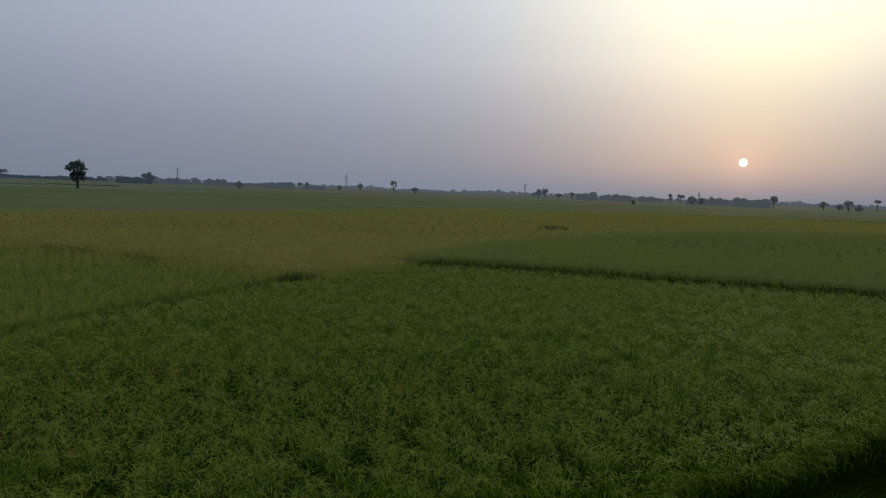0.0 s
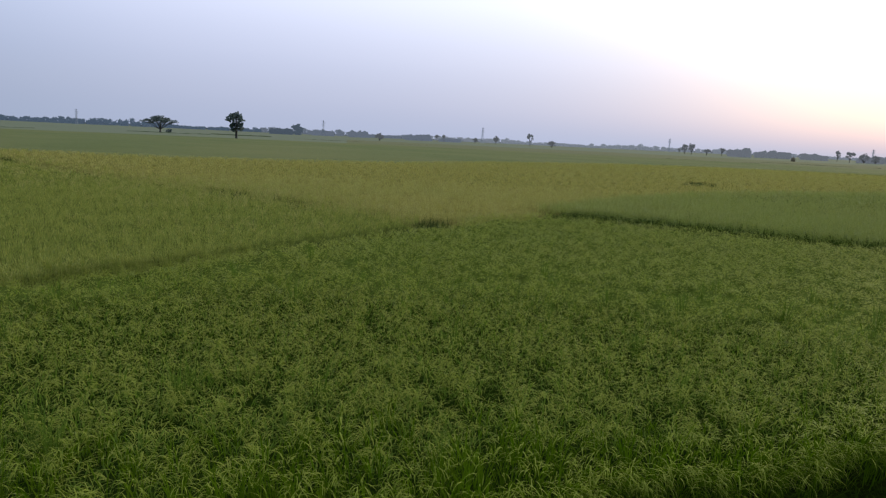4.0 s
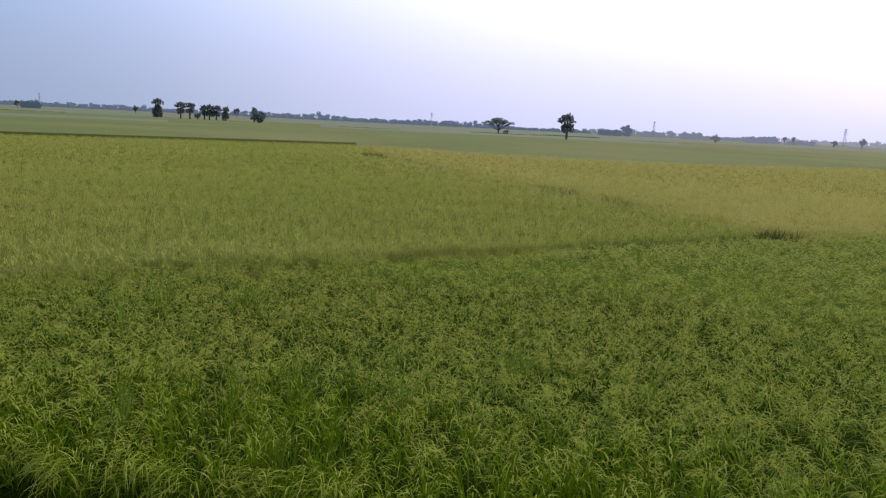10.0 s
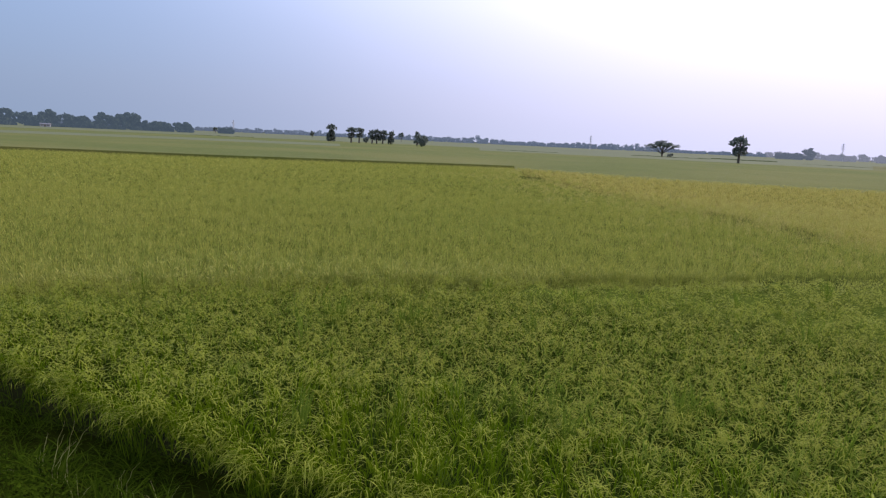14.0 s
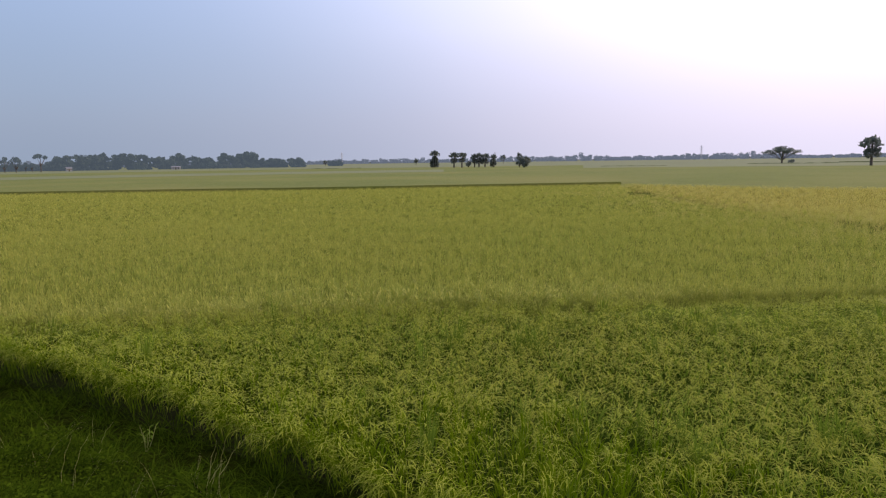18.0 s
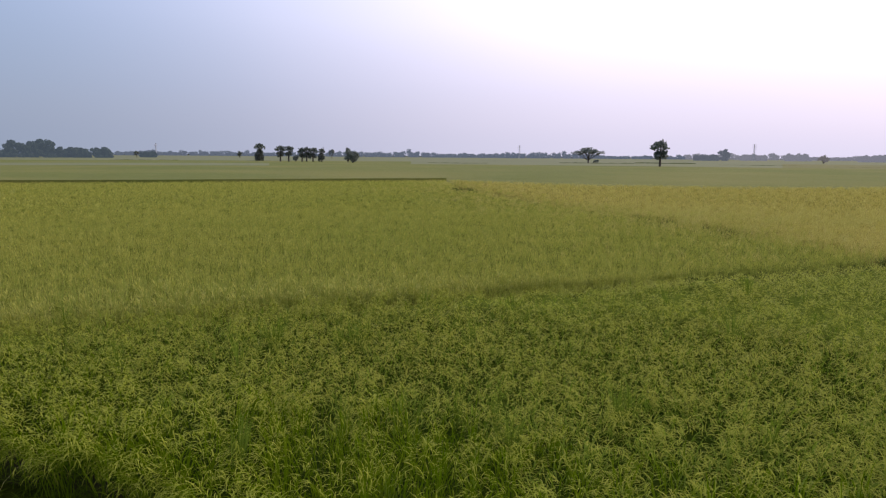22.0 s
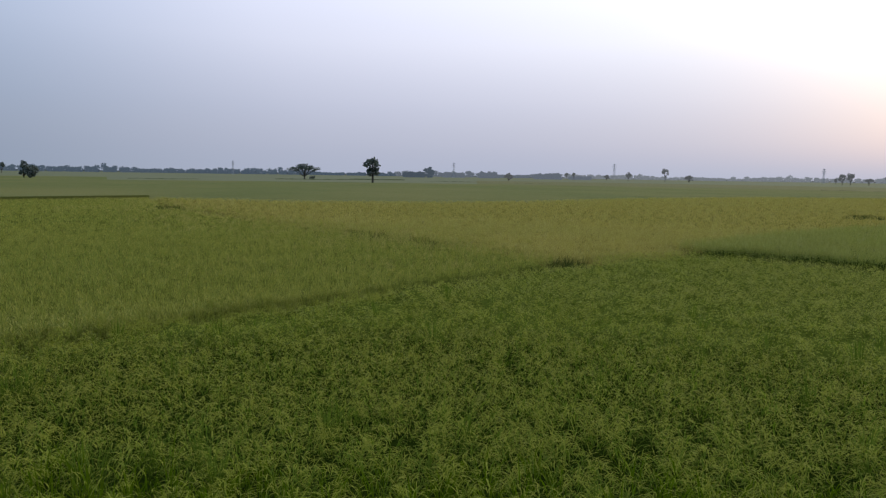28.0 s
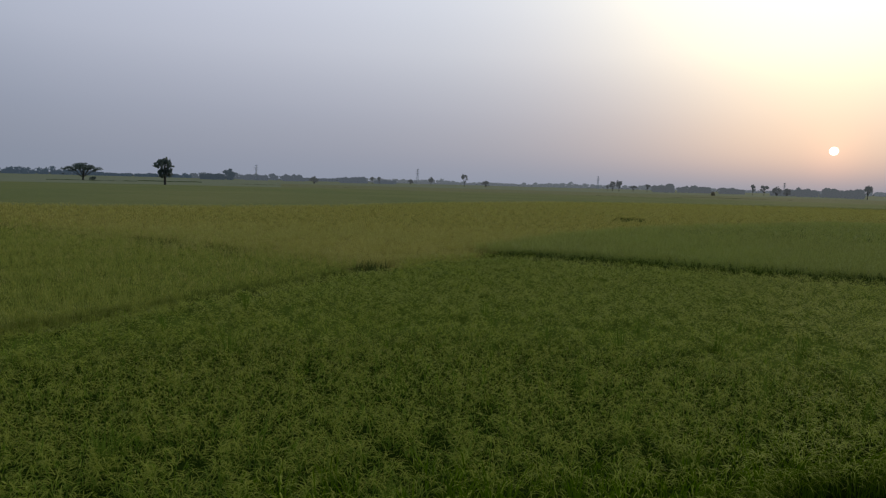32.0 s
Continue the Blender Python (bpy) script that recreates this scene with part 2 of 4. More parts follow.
BARK = material("bark", (0.05, 0.045, 0.035), (0.12, 0.10, 0.08), 3, 0.5, 0.9, bump=0.03, bump_scale=8)
# Haze before the trees is mixed into these three greyed, lightened leaf colours.
FROND = material("palm_frond", (0.085, 0.108, 0.090), (0.155, 0.182, 0.150), 0.5, 0.5, 0.5, 0.3, 0.7, spec=0.5)
FROND_DRY = material("dry_palm_frond", (0.100, 0.112, 0.095), (0.165, 0.178, 0.150), 0.5, 0.5, 0.7, 0.2, 0.7)
FOLIAGE = material("tree_foliage", (0.105, 0.132, 0.108), (0.178, 0.212, 0.172), 0.3, 0.5, 0.5, 0.38, 0.7, spec=0.5)
STEEL = material("galvanised_steel", (0.34, 0.36, 0.38), (0.46, 0.48, 0.5), 2, 0.5, 0.5)
STRAW = material("weathered_straw", (0.14, 0.11, 0.06), (0.26, 0.2, 0.11), 3, 0.6, 0.9, bump=0.05, bump_scale=10)
PLASTER = material("grey_plaster", (0.20, 0.22, 0.235), (0.28, 0.30, 0.31), 1.5, 0.5, 0.9, spec=0.05)
ROOF = material("dull_roof_sheet", (0.13, 0.14, 0.145), (0.21, 0.215, 0.22), 2, 0.5, 0.8, spec=0.05)
# Gloss on the far fields adds a sky tint in place of haze.
FIELD_FAR = material("far_rice_green", (0.098, 0.119, 0.024), (0.134, 0.152, 0.036), 0.7, 0.6, 0.9, broad=(0.168, 0.164, 0.044), broad_size=34, bump=0.14, bump_scale=2.5, spec=0.08)
FIELD_FAR_GOLD = material("far_rice_golden", (0.116, 0.122, 0.034), (0.150, 0.148, 0.047), 0.5, 0.6, 0.9, broad=(0.158, 0.144, 0.05), broad_size=50, bump=0.14, bump_scale=2.5, spec=0.14)
# Paler still: haze over the farthest fields is in this colour.
FIELD_FAR_PALE = material("far_field_haze_pale", (0.110, 0.127, 0.050), (0.142, 0.153, 0.064), 0.3, 0.6, 0.9, broad=(0.11, 0.13, 0.046), broad_size=60, bump=0.06, bump_scale=2, spec=0.28)

# ---- mesh helpers ----


def triangles(name, verts, faces, mats, slots=None):
    """One mesh of triangles out of arrays."""
    me = bpy.data.meshes.new(name)
    verts, faces = np.asarray(verts, np.float32), np.asarray(faces, np.int32)
    me.vertices.add(len(verts))
    me.vertices.foreach_set("co", verts.ravel())
    me.loops.add(faces.size)
    me.loops.foreach_set("vertex_index", faces.ravel())
    me.polygons.add(len(faces))
    me.polygons.foreach_set("loop_start", np.arange(len(faces), dtype=np.int32) * 3)
    for m in mats:
        me.materials.append(m)
    if slots is not None:
        me.polygons.foreach_set("material_index", np.asarray(slots, np.int32))
    me.update(calc_edges=True)
    return me


def part(name, bm, mat, parent=None, label=""):
    """A bmesh as one mesh object, under a thing or a part of one."""
    me = bpy.data.meshes.new(name)
    bm.to_mesh(me)
    bm.free()
    me.materials.append(mat)
    ob = new(name, me)
    ob.parent = parent
    return tagged(ob, label)


def inside(poly, x, y):
    """Which of the points lie in the polygon."""
    hit = np.zeros(x.shape, bool)
    for (x0, y0), (x1, y1) in zip(poly, poly[1:] + poly[:1]):
        cross = (y0 > y) != (y1 > y)
        hit ^= cross & (x < (x1 - x0) * (y - y0) / ((y1 - y0) or 1e-9) + x0)
    return hit


def near_line(line, x, y):
    """Metres from each point to a broken line."""
    best = np.full(x.shape, 1e9)
    for (x0, y0), (x1, y1) in zip(line, line[1:]):
        dx, dy = x1 - x0, y1 - y0
        k = np.clip(((x - x0) * dx + (y - y0) * dy) / (dx * dx + dy * dy), 0, 1)
        best = np.minimum(best, np.hypot(x - x0 - k * dx, y - y0 - k * dy))
    return best


def waves(x, y, size, seed):
    """A smooth random field of about -1 to 1."""
    r = np.random.RandomState(seed)
    out = np.zeros_like(x)
    for k in range(7):
        a, s, p = r.rand() * 6.28, size * (0.5 + 1.3 * r.rand()), r.rand() * 6.28
        out += np.sin((x * np.cos(a) + y * np.sin(a)) * 6.28 / s + p)
    return out / 4


def leaf_cloud(centres, radii, count, size, r):
    """Small leaf faces scattered through clumps: arrays of vertices and triangles."""
    n = len(centres)
    pick = r.randint(0, n, count)
    d = r.normal(size=(count, 3))
    d /= np.linalg.norm(d, axis=1)[:, None]
    d *= (r.rand(count) ** 0.4)[:, None]
    c = np.asarray(centres)[pick] + d * np.asarray(radii)[pick]
    u, v = r.normal(size=(count, 3)), r.normal(size=(count, 3))
    u /= np.linalg.norm(u, axis=1)[:, None]
    v = np.cross(u, v)
    v /= np.linalg.norm(v, axis=1)[:, None]
    s = (size * r.uniform(0.6, 1.3, count))[:, None]
    verts = np.stack([c - u * s, c + v * s * 0.6, c + u * s, c - v * s * 0.6], 1).reshape(-1, 3)
    k = np.arange(count)[:, None] * 4
    return verts, np.concatenate([k + [0, 1, 2], k + [0, 2, 3]])


def limb(bm, p, q, r0, r1, sides=7):
    """A tapered, slightly bent limb from p to q."""
    p, q = Vector(p), Vector(q)
    axis = (q - p).normalized()
    side = axis.orthogonal().normalized()
    other = axis.cross(side)
    mid = (p + q) / 2 + side * (q - p).length * 0.05
    rows = []
    for c, r in ((p, r0), (mid, (r0 + r1) / 2), (q, r1)):
        rows.append([bm.verts.new(c + (side * math.cos(i * math.tau / sides) + other * math.sin(i * math.tau / sides)) * r) for i in range(sides)])
    for a_, b_ in zip(rows, rows[1:]):
        for i in range(sides):
            bm.faces.new((a_[i], a_[(i + 1) % sides], b_[(i + 1) % sides], b_[i]))
    bm.faces.new(rows[-1])


def crown_part(name, verts, faces, mat, parent, label=""):
    o = new(name, triangles(name, verts, faces, [mat]))
    o.parent = parent
    return tagged(o, label)


rng = np.random.RandomState(7)


def strip(base, way, length, width, rise, droop, segs):
    """A tapering blade that leaves its base at a slope and bends over: vertices and triangles."""
    out_x, out_y = math.cos(way), math.sin(way)
    pts, tilt, p = [], rise, Vector(base)
    step = length / segs
    for i in range(segs + 1):
        pts.append(p.copy())
        p = p + Vector((out_x * math.cos(tilt), out_y * math.cos(tilt), math.sin(tilt))) * step
        tilt -= droop / segs * (0.5 + i / segs)
    verts, faces = [], []
    for i, q in enumerate(pts[:-1]):
        w = width * (0.55 + 0.45 * min(1, 3 * i / segs)) * (1 - (i / segs) ** 2.2 * 0.8) * (1 + 0.3 * math.sin(2.4 * i + 90 * length)) / 2
        verts += [(q.x - out_y * w, q.y + out_x * w, q.z), (q.x + out_y * w, q.y - out_x * w, q.z)]
    verts.append(tuple(pts[-1]))
    for i in range(segs - 1):
        a = 2 * i
        faces += [(a, a + 1, a + 3), (a, a + 3, a + 2)]
    a = 2 * (segs - 1)
    faces.append((a, a + 1, a + 2))
    return verts, faces


def dome(leaves, ears, tall, spread, leaf_len, leaf_w, ear_len, ear_w, segs, ear_segs, rise=(0.5, 1.2)):
    """A lodged rice hill: a mound of ears that curl outwards and down, with a few leaf tips between them."""
    verts, faces, slots = [], [], []

    def add(vf, slot):
        k = len(verts)
        verts.extend(vf[0])
        faces.extend([(a + k, b + k, c + k) for a, b, c in vf[1]])
        slots.extend([slot] * len(vf[1]))
    for i in range(leaves):
        a, q = rng.rand() * 6.28, rng.rand() ** 0.5
        add(strip((q * spread * math.cos(a), q * spread * math.sin(a), tall * (0.86 - 0.3 * q * q) * rng.uniform(0.7, 1.0)), a + rng.uniform(-1, 1), leaf_len * rng.uniform(0.6, 1.3),
                  leaf_w * rng.uniform(0.7, 1.2), rng.uniform(0.6, 1.35), rng.uniform(0.8, 3.0), segs), 0)
    for i in range(ears):
        a, q = rng.rand() * 6.28, rng.rand() ** 0.5
        if i % 4:  # ears that fall outwards from the middle, like a fountain
            q, stray, long = 0.7 * q, 0.6, 0.9
        else:
            stray, long = 1.7, 0.8
        add(strip((q * spread * math.cos(a), q * spread * math.sin(a), tall * (0.96 - 0.40 * q * q) * rng.uniform(0.95, 1.03)), a + rng.uniform(-stray, stray), long * ear_len * rng.uniform(0.7, 1.3),
                  ear_w * rng.uniform(0.7, 1.2), rng.uniform(*rise), rng.uniform(1.3, 2.4), ear_segs), 1)
    return np.array(verts, np.float32), np.array(faces, np.int32), np.array(slots, np.int32)


def tuft(leaves, ears, tall, spread, leaf_len, leaf_w, droop, ear_len, segs, ear_segs, upright=1.25, ear_w=0.012, floor_z=0.0):
    """One rice hill: leaf blades in slot 0 and ears in slot 1."""
    verts, faces, slots = [], [], []

    def add(vf, slot):
        k = len(verts)
        verts.extend(vf[0])
        faces.extend([(a + k, b + k, c + k) for a, b, c in vf[1]])
        slots.extend([slot] * len(vf[1]))
    for i in range(leaves):
        a, r = rng.rand() * 6.28, spread * rng.rand() ** 0.5
        z = floor_z + (tall - floor_z) * rng.uniform(0.15, 0.72)
        add(strip((r * math.cos(a), r * math.sin(a), z), a + rng.uniform(-0.7, 0.7), leaf_len * rng.uniform(0.7, 1.2), leaf_w * rng.uniform(0.7, 1.2),
                  upright + rng.uniform(-0.3, 0.25), droop * rng.uniform(0.5, 1.5), segs), 0)
    for i in range(ears):
        a, r = rng.rand() * 6.28, spread * rng.rand() ** 0.5
        add(strip((r * math.cos(a), r * math.sin(a), tall * rng.uniform(0.78, 1.0)), a + rng.uniform(-1, 1), ear_len * rng.uniform(0.8, 1.2), ear_w,
                  rng.uniform(0.7, 1.3), rng.uniform(1.6, 3.0), ear_segs), 1)
    return np.array(verts, np.float32), np.array(faces, np.int32), np.array(slots, np.int32)


def scatter(name, kinds, x, y, z, scale, lean_x, lean_y, mats, turn=None):
    """Tufts at many places, joined into one mesh: each turned, sized and leant by its own numbers."""
    pick = rng.randint(0, len(kinds), len(x))
    turn = rng.rand(len(x)) * 6.28 if turn is None else turn
    vs, fs, ss, k = [], [], [], 0
    for i, (tv, tf, ts) in enumerate(kinds):
        w = np.where(pick == i)[0]
        if not len(w):
            continue
        c, s, sc = np.cos(turn[w])[:, None], np.sin(turn[w])[:, None], scale[w][:, None]
        px, py, pz = tv[:, 0] * c - tv[:, 1] * s, tv[:, 0] * s + tv[:, 1] * c, tv[:, 2] * np.ones_like(c)
        px, py, pz = px * sc, py * sc, pz * sc
        bend = pz * pz
        px, py, pz = px + lean_x[w][:, None] * bend, py + lean_y[w][:, None] * bend, pz * (1 - 0.25 * np.hypot(lean_x[w], lean_y[w])[:, None])
        vs.append(np.stack([px + x[w][:, None], py + y[w][:, None], pz + z[w][:, None]], 2).reshape(-1, 3))
        fs.append((tf[None] + (k + np.arange(len(w)) * len(tv))[:, None, None]).reshape(-1, 3))
        ss.append(np.tile(ts, len(w)))
        k += len(w) * len(tv)
    return triangles(name, np.concatenate(vs), np.concatenate(fs), mats, np.concatenate(ss))


def sprinkle(poly, step, keep=1.0, stray=0.42):
    """Places on a jittered grid inside a polygon."""
    xs, ys = [p[0] for p in poly], [p[1] for p in poly]
    gx, gy = np.meshgrid(np.arange(min(xs), max(xs), step), np.arange(min(ys), max(ys), step))
    gx, gy = gx.ravel(), gy.ravel()
    gx, gy = gx + rng.uniform(-stray, stray, gx.shape) * step, gy + rng.uniform(-stray, stray, gx.shape) * step
    ok = inside(poly, gx, gy) & (rng.rand(len(gx)) < keep)
    return gx[ok], gy[ok]


def in_sight(x, y):
    """The stretch of the plan that lies before the road, from the far corner of the deep green plot round to the verge."""
    a = np.degrees(np.arctan2(-x, y))
    return (a > -38) & (a < 101)


# ---- the plan ----
ALONG, ACROSS = Vector((0.866, 0.5)), Vector((-0.5, 0.866))


def road(u, n):
    """A place u metres along the embankment and n metres out from it."""
    return (u * ALONG.x + n * ACROSS.x, u * ALONG.y + n * ACROSS.y)


NEAR_EDGE = 4.78
AB = [road(-18.4, 5.25), (-15.6, -0.75), (-13.6, 4.55), (-12.4, 7.45), (-10.85, 10.95), (-8.65, 16.5), (-7.0, 20.05), (-5.5, 24.2)]
AE = [(-5.5, 24.2), (-3.9, 27.0), (-1.2, 29.9)]
AC = [(-1.8, 30.0), (3.0, 28.8), (9.7, 26.5), (16.3, 24.0), (27.0, 20.4)]
BE = [(-5.5, 24.4), (-10.1, 27.2), (-17.6, 30.8), (-28.0, 35.2), (-45.0, 43.6), (-62.0, 57.6)]
BD = [(-62.0, 57.6), (-70.1, 38.1), (-75.0, 24.8), (-84.2, 7.6), (-91.6, -9.6), (-98, -28)]
CE = [(-2.2, 30.9), (0.2, 36.5), (4.6, 44.7), (9.6, 53.4), (32.6, 72.8), (45, 74)]
ED = [(-62.0, 57.6), (-43.0, 61.5), (-32.4, 68.8), (-22.5, 80.0), (-13.0, 102), (6.0, 128), (27, 142), (55, 150), (95, 146)]

EDGE_U, EDGE_N = [-18, -11, -9, -7, -5.5, -4.5, 12], [5.3, 5.35, 5.38, 5.2, 4.92, 4.76, NEAR_EDGE]  # the rice's ragged side along the ditch
DITCH_SIDE = [road(u, n + (0.08 if u > -6 else 0)) for u, n in zip(EDGE_U[1:-1], EDGE_N[1:-1])]
plot_near = AB + AE[1:] + AC[1:] + [road(34, NEAR_EDGE)] + DITCH_SIDE[::-1]
plot_yellow = AB[::-1] + [road(-60, NEAR_EDGE), BD[-1]] + BD[:-1][::-1] + BE[::-1][1:]
plot_golden = BE + ED[1:] + [(110, 110)] + CE[::-1] + AE[::-1]
plot_deep = CE + [(70, 60), (75, 30), (30, 19.5)] + AC[::-1][1:]

# gaps in the rice at dark marks, fitted to the camera's view: x, y, half-lengths across and along the line of sight
HOLLOWS = [(-5.35, 24.3, 0.6, 1.0), (-18.4, 30.85, 0.5, 0.8), (-16.5, 30.0, 0.6, 0.7), (-13.4, 28.6, 0.5, 0.6), (-12.2, 27.8, 0.5, 0.5), (-44.5, 43.4, 1.2, 1.4), (11.6, 67.9, 1.6, 1.8),
           (41.2, 71.5, 1.4, 2.5)]


def hollow(x, y, grow=0.0):
    out = np.zeros(x.shape, bool)
    for hx, hy, a, b in HOLLOWS:
        c, s = hy / math.hypot(hx, hy), -hx / math.hypot(hx, hy)
        u, v = (x - hx) * c + (y - hy) * s, -(x - hx) * s + (y - hy) * c
        out |= (u / (a + grow)) ** 2 + (v / (b + grow)) ** 2 < 1
    return out


# ground: one sheet to the horizon
def ground_sheet():
    bm = bmesh.new()
    rings = [0.5, 3, 6, 10, 20, 40, 80, 160, 320, 700, 1400, 2600, 4300]
    prev = None
    for r in rings:
        ring = [bm.verts.new((r * math.cos(a * math.tau / 64), r * math.sin(a * math.tau / 64), 0)) for a in range(64)]
        if prev is None:
            bm.faces.new(ring)
        else:
            for i in range(64):
                bm.faces.new((prev[i], ring[i], ring[(i + 1) % 64], prev[(i + 1) % 64]))
        prev = ring
    return tagged(part("ground", bm, SOIL), "dark earth of flat farmland", "ground", kind="structure")


ground_sheet()


def embankment():
    """The road bank on which the walk stands: a long ridge with a grassy slope down to the verge."""
    bm = bmesh.new()
    profile = [(-14, 0.0), (-9, 2.1), (-7.5, 2.25), (-1.5, 2.25), (0.55, 2.15), (0.95, 1.9), (2.1, 1.05), (3.2, 0.42), (3.9, 0.3), (4.35, 0.16), (4.65, 0.05), (5.3, 0.02), (5.9, -0.06)]
    rows = []
    for i in range(121):
        u = -120 + 2 * i
        row = []
        for n, z in profile:
            x, y = road(u, n)
            wob = 0.06 * noise.noise((x * 0.6, y * 0.6, 1)) if 0.2 < z < 2 else 0
            row.append(bm.verts.new((x, y, z + wob)))
        rows.append(row)
    for a, b in zip(rows, rows[1:]):
        for i in range(len(profile) - 1):
            bm.faces.new((a[i], b[i], b[i + 1], a[i + 1]))
    bmesh.ops.recalc_face_normals(bm, faces=bm.faces)
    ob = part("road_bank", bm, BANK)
    return tagged(ob, "grass-covered earth bank beside the rice fields", "bank", kind="structure")


embankment()


def underlay(name, poly, top, step, mat, inset=0.3, beyond=0.0):
    """The stems under a plot, darker than its leaves to paint in shade: a rough sheet with sides down to the soil."""
    xs, ys = [p[0] for p in poly], [p[1] for p in poly]
    nx, ny = int((max(xs) - min(xs)) / step) + 2, int((max(ys) - min(ys)) / step) + 2
    gx, gy = np.meshgrid(min(xs) + np.arange(nx) * step, min(ys) + np.arange(ny) * step)
    ok = inside(poly, gx, gy) & ~hollow(gx, gy, step) & (near_line(poly + poly[:1], gx, gy) > inset) & (gx * ACROSS.x + gy * ACROSS.y > np.interp(gx * ALONG.x + gy * ALONG.y, EDGE_U, EDGE_N) + 1.0) & (np.hypot(gx, gy) > beyond)
    z = np.where(ok, top + top * 0.18 * waves(gx, gy, 1.7, 3) + rng.uniform(-0.05, 0.05, gx.shape), 0.02)
    idx = np.arange(nx * ny).reshape(ny, nx)
    a, b, c, d = idx[:-1, :-1], idx[:-1, 1:], idx[1:, 1:], idx[1:, :-1]
    some = (ok[:-1, :-1] | ok[:-1, 1:] | ok[1:, 1:] | ok[1:, :-1])
    faces = np.concatenate([np.stack([a[some], b[some], c[some]], 1), np.stack([a[some], c[some], d[some]], 1)])
    used = np.unique(faces)
    remap = np.zeros(nx * ny, np.int32)
    remap[used] = np.arange(len(used))
    verts = np.stack([gx.ravel(), gy.ravel(), z.ravel()], 1)[used]
    return triangles(name, verts, remap[faces], [mat])


def line_weeds(line, width, step, height):
    """Weeds along a bund."""
    xs, ys = [], []
    for (x0, y0), (x1, y1) in zip(line, line[1:]):
        k = int(math.hypot(x1 - x0, y1 - y0) / step)
        t = rng.rand(k)
        xs.append(x0 + (x1 - x0) * t + rng.uniform(-width, width, k))
        ys.append(y0 + (y1 - y0) * t + rng.uniform(-width, width, k))
    return np.concatenate(xs), np.concatenate(ys), height


def hills(seg, kind):
    """Sets of rice hills: fine, middling and coarse, for a lodged, an upright or a dense plot."""
    if kind == "lodged":
        if seg == 0:
            return [dome(20, 28, 0.84, 0.118, 0.20, 0.0135, 0.155, 0.0092, 3, 4, (-0.3, 0.65)) for _ in range(10)]
        if seg == 1:
            return [dome(12, 33, 0.84, 0.128, 0.17, 0.015, 0.145, 0.0110, 2, 3, (-0.3, 0.5)) for _ in range(9)]
        return [dome(5, 29, 0.84, 0.16, 0.13, 0.021, 0.125, 0.0190, 1, 2, (-0.2, 0.45)) for _ in range(8)]
    if kind == "standing":
        return hills(seg, "lodged")[:5] + [tuft(20, 9, 0.84, 0.11, 0.34, 0.0145, 0.9, 0.14, 3, 4, 1.3, 0.0088, 0.2) for _ in range(5)]
    if seg == 1:
        return [tuft(13, 9, 0.86, 0.09, 0.40, 0.017, 0.9, 0.17, 2, 3, 1.38, 0.017, 0.3) for _ in range(6)]
    if seg == 2:
        return [tuft(11, 10, 0.86, 0.13, 0.30, 0.022, 0.8, 0.13, 1, 1, 1.38, 0.025, 0.4) for _ in range(8)]
    return [tuft(9, 8, 0.83, 0.3, 0.22, 0.055, 0.8, 0.13, 1, 1, 1.3, 0.06, 0.5) for _ in range(8)]


def rice(poly, kind, mats, top, bands, gaps, mingle=None):
    """A plot of rice as one stuff: hills in bands of distance, finer the nearer, and the stems beneath."""
    meshes = []
    for r0, r1, step, seg, size in bands:
        x, y = sprinkle(poly, step, 1.0, 0.34 if kind == "lodged" else 0.42)
        r = np.hypot(x, y) * (1 + 0.12 * rng.uniform(-1, 1, x.shape))
        ok = (r >= r0) & (r < r1) & in_sight(x, y) & ~hollow(x, y, 0.5 if kind == "lodged" else 0.0)
        for line, width in gaps:
            ok &= near_line(line, x, y) > width * (0.75 + 0.5 * rng.rand(len(x)))
        x, y = x[ok], y[ok]
        swell = waves(x, y, 2.4, 11) + 1.6 * waves(x, y, 0.95, 12) * (kind == "lodged")
        sc = (top / 0.86) * size * (1 + (0.025 if seg == 3 else 0.012 if kind == "lodged" else 0.06) * swell + rng.uniform(-0.09, 0.09, x.shape) * (0.5 if seg == 3 else 1.0))
        if kind == "upright":
            sc *= 1.06 - 0.06 * np.clip(near_line(AB[:6], x, y) / 2.5, 0, 1)
        if kind == "lodged":
            sc *= 0.80 + 0.20 * np.clip(near_line(AB[4:], x, y) / 1.5, 0, 1)
        amp = 0.20 if kind == "lodged" else 0.12
        lx = amp * (0.35 * waves(x, y, 3.1, 21) + rng.uniform(-0.8, 0.8, x.shape))
        ly = amp * (0.35 * waves(x, y, 2.7, 31) + rng.uniform(-0.8, 0.8, x.shape))
        out = np.clip((NEAR_EDGE + 0.45 - (x * ACROSS.x + y * ACROSS.y)) / 0.45, 0, 1) * 0.03
        lx, ly = lx - out * ACROSS.x, ly - out * ACROSS.y
        sets = [(np.ones(x.shape, bool), mats)]
        if mingle:
            line, width, other, strength = mingle
            over = rng.rand(len(x)) < strength * np.clip(1 - near_line(line, x, y) / (width * (1 + 0.5 * waves(x, y, 14, 55))), 0, 1)
            sets = [(~over, mats), (over, other)]
        for pick, m in sets:
            if pick.any():
                meshes.append(scatter("rice", hills(seg, "standing" if seg == 0 and m is not mats else kind), x[pick], y[pick], np.zeros_like(x[pick]), sc[pick], lx[pick], ly[pick], m))
    return meshes


def stuff(name, meshes, label, category):
    """Several meshes of one plot: the first carries the tag, the rest are its parts."""
    head = tagged(new(name, None), label, category, kind="stuff")
    for me in meshes:
        o = new("rice_stand", me)
        o.parent = head
        tagged(o, kind="stuff")
    return head


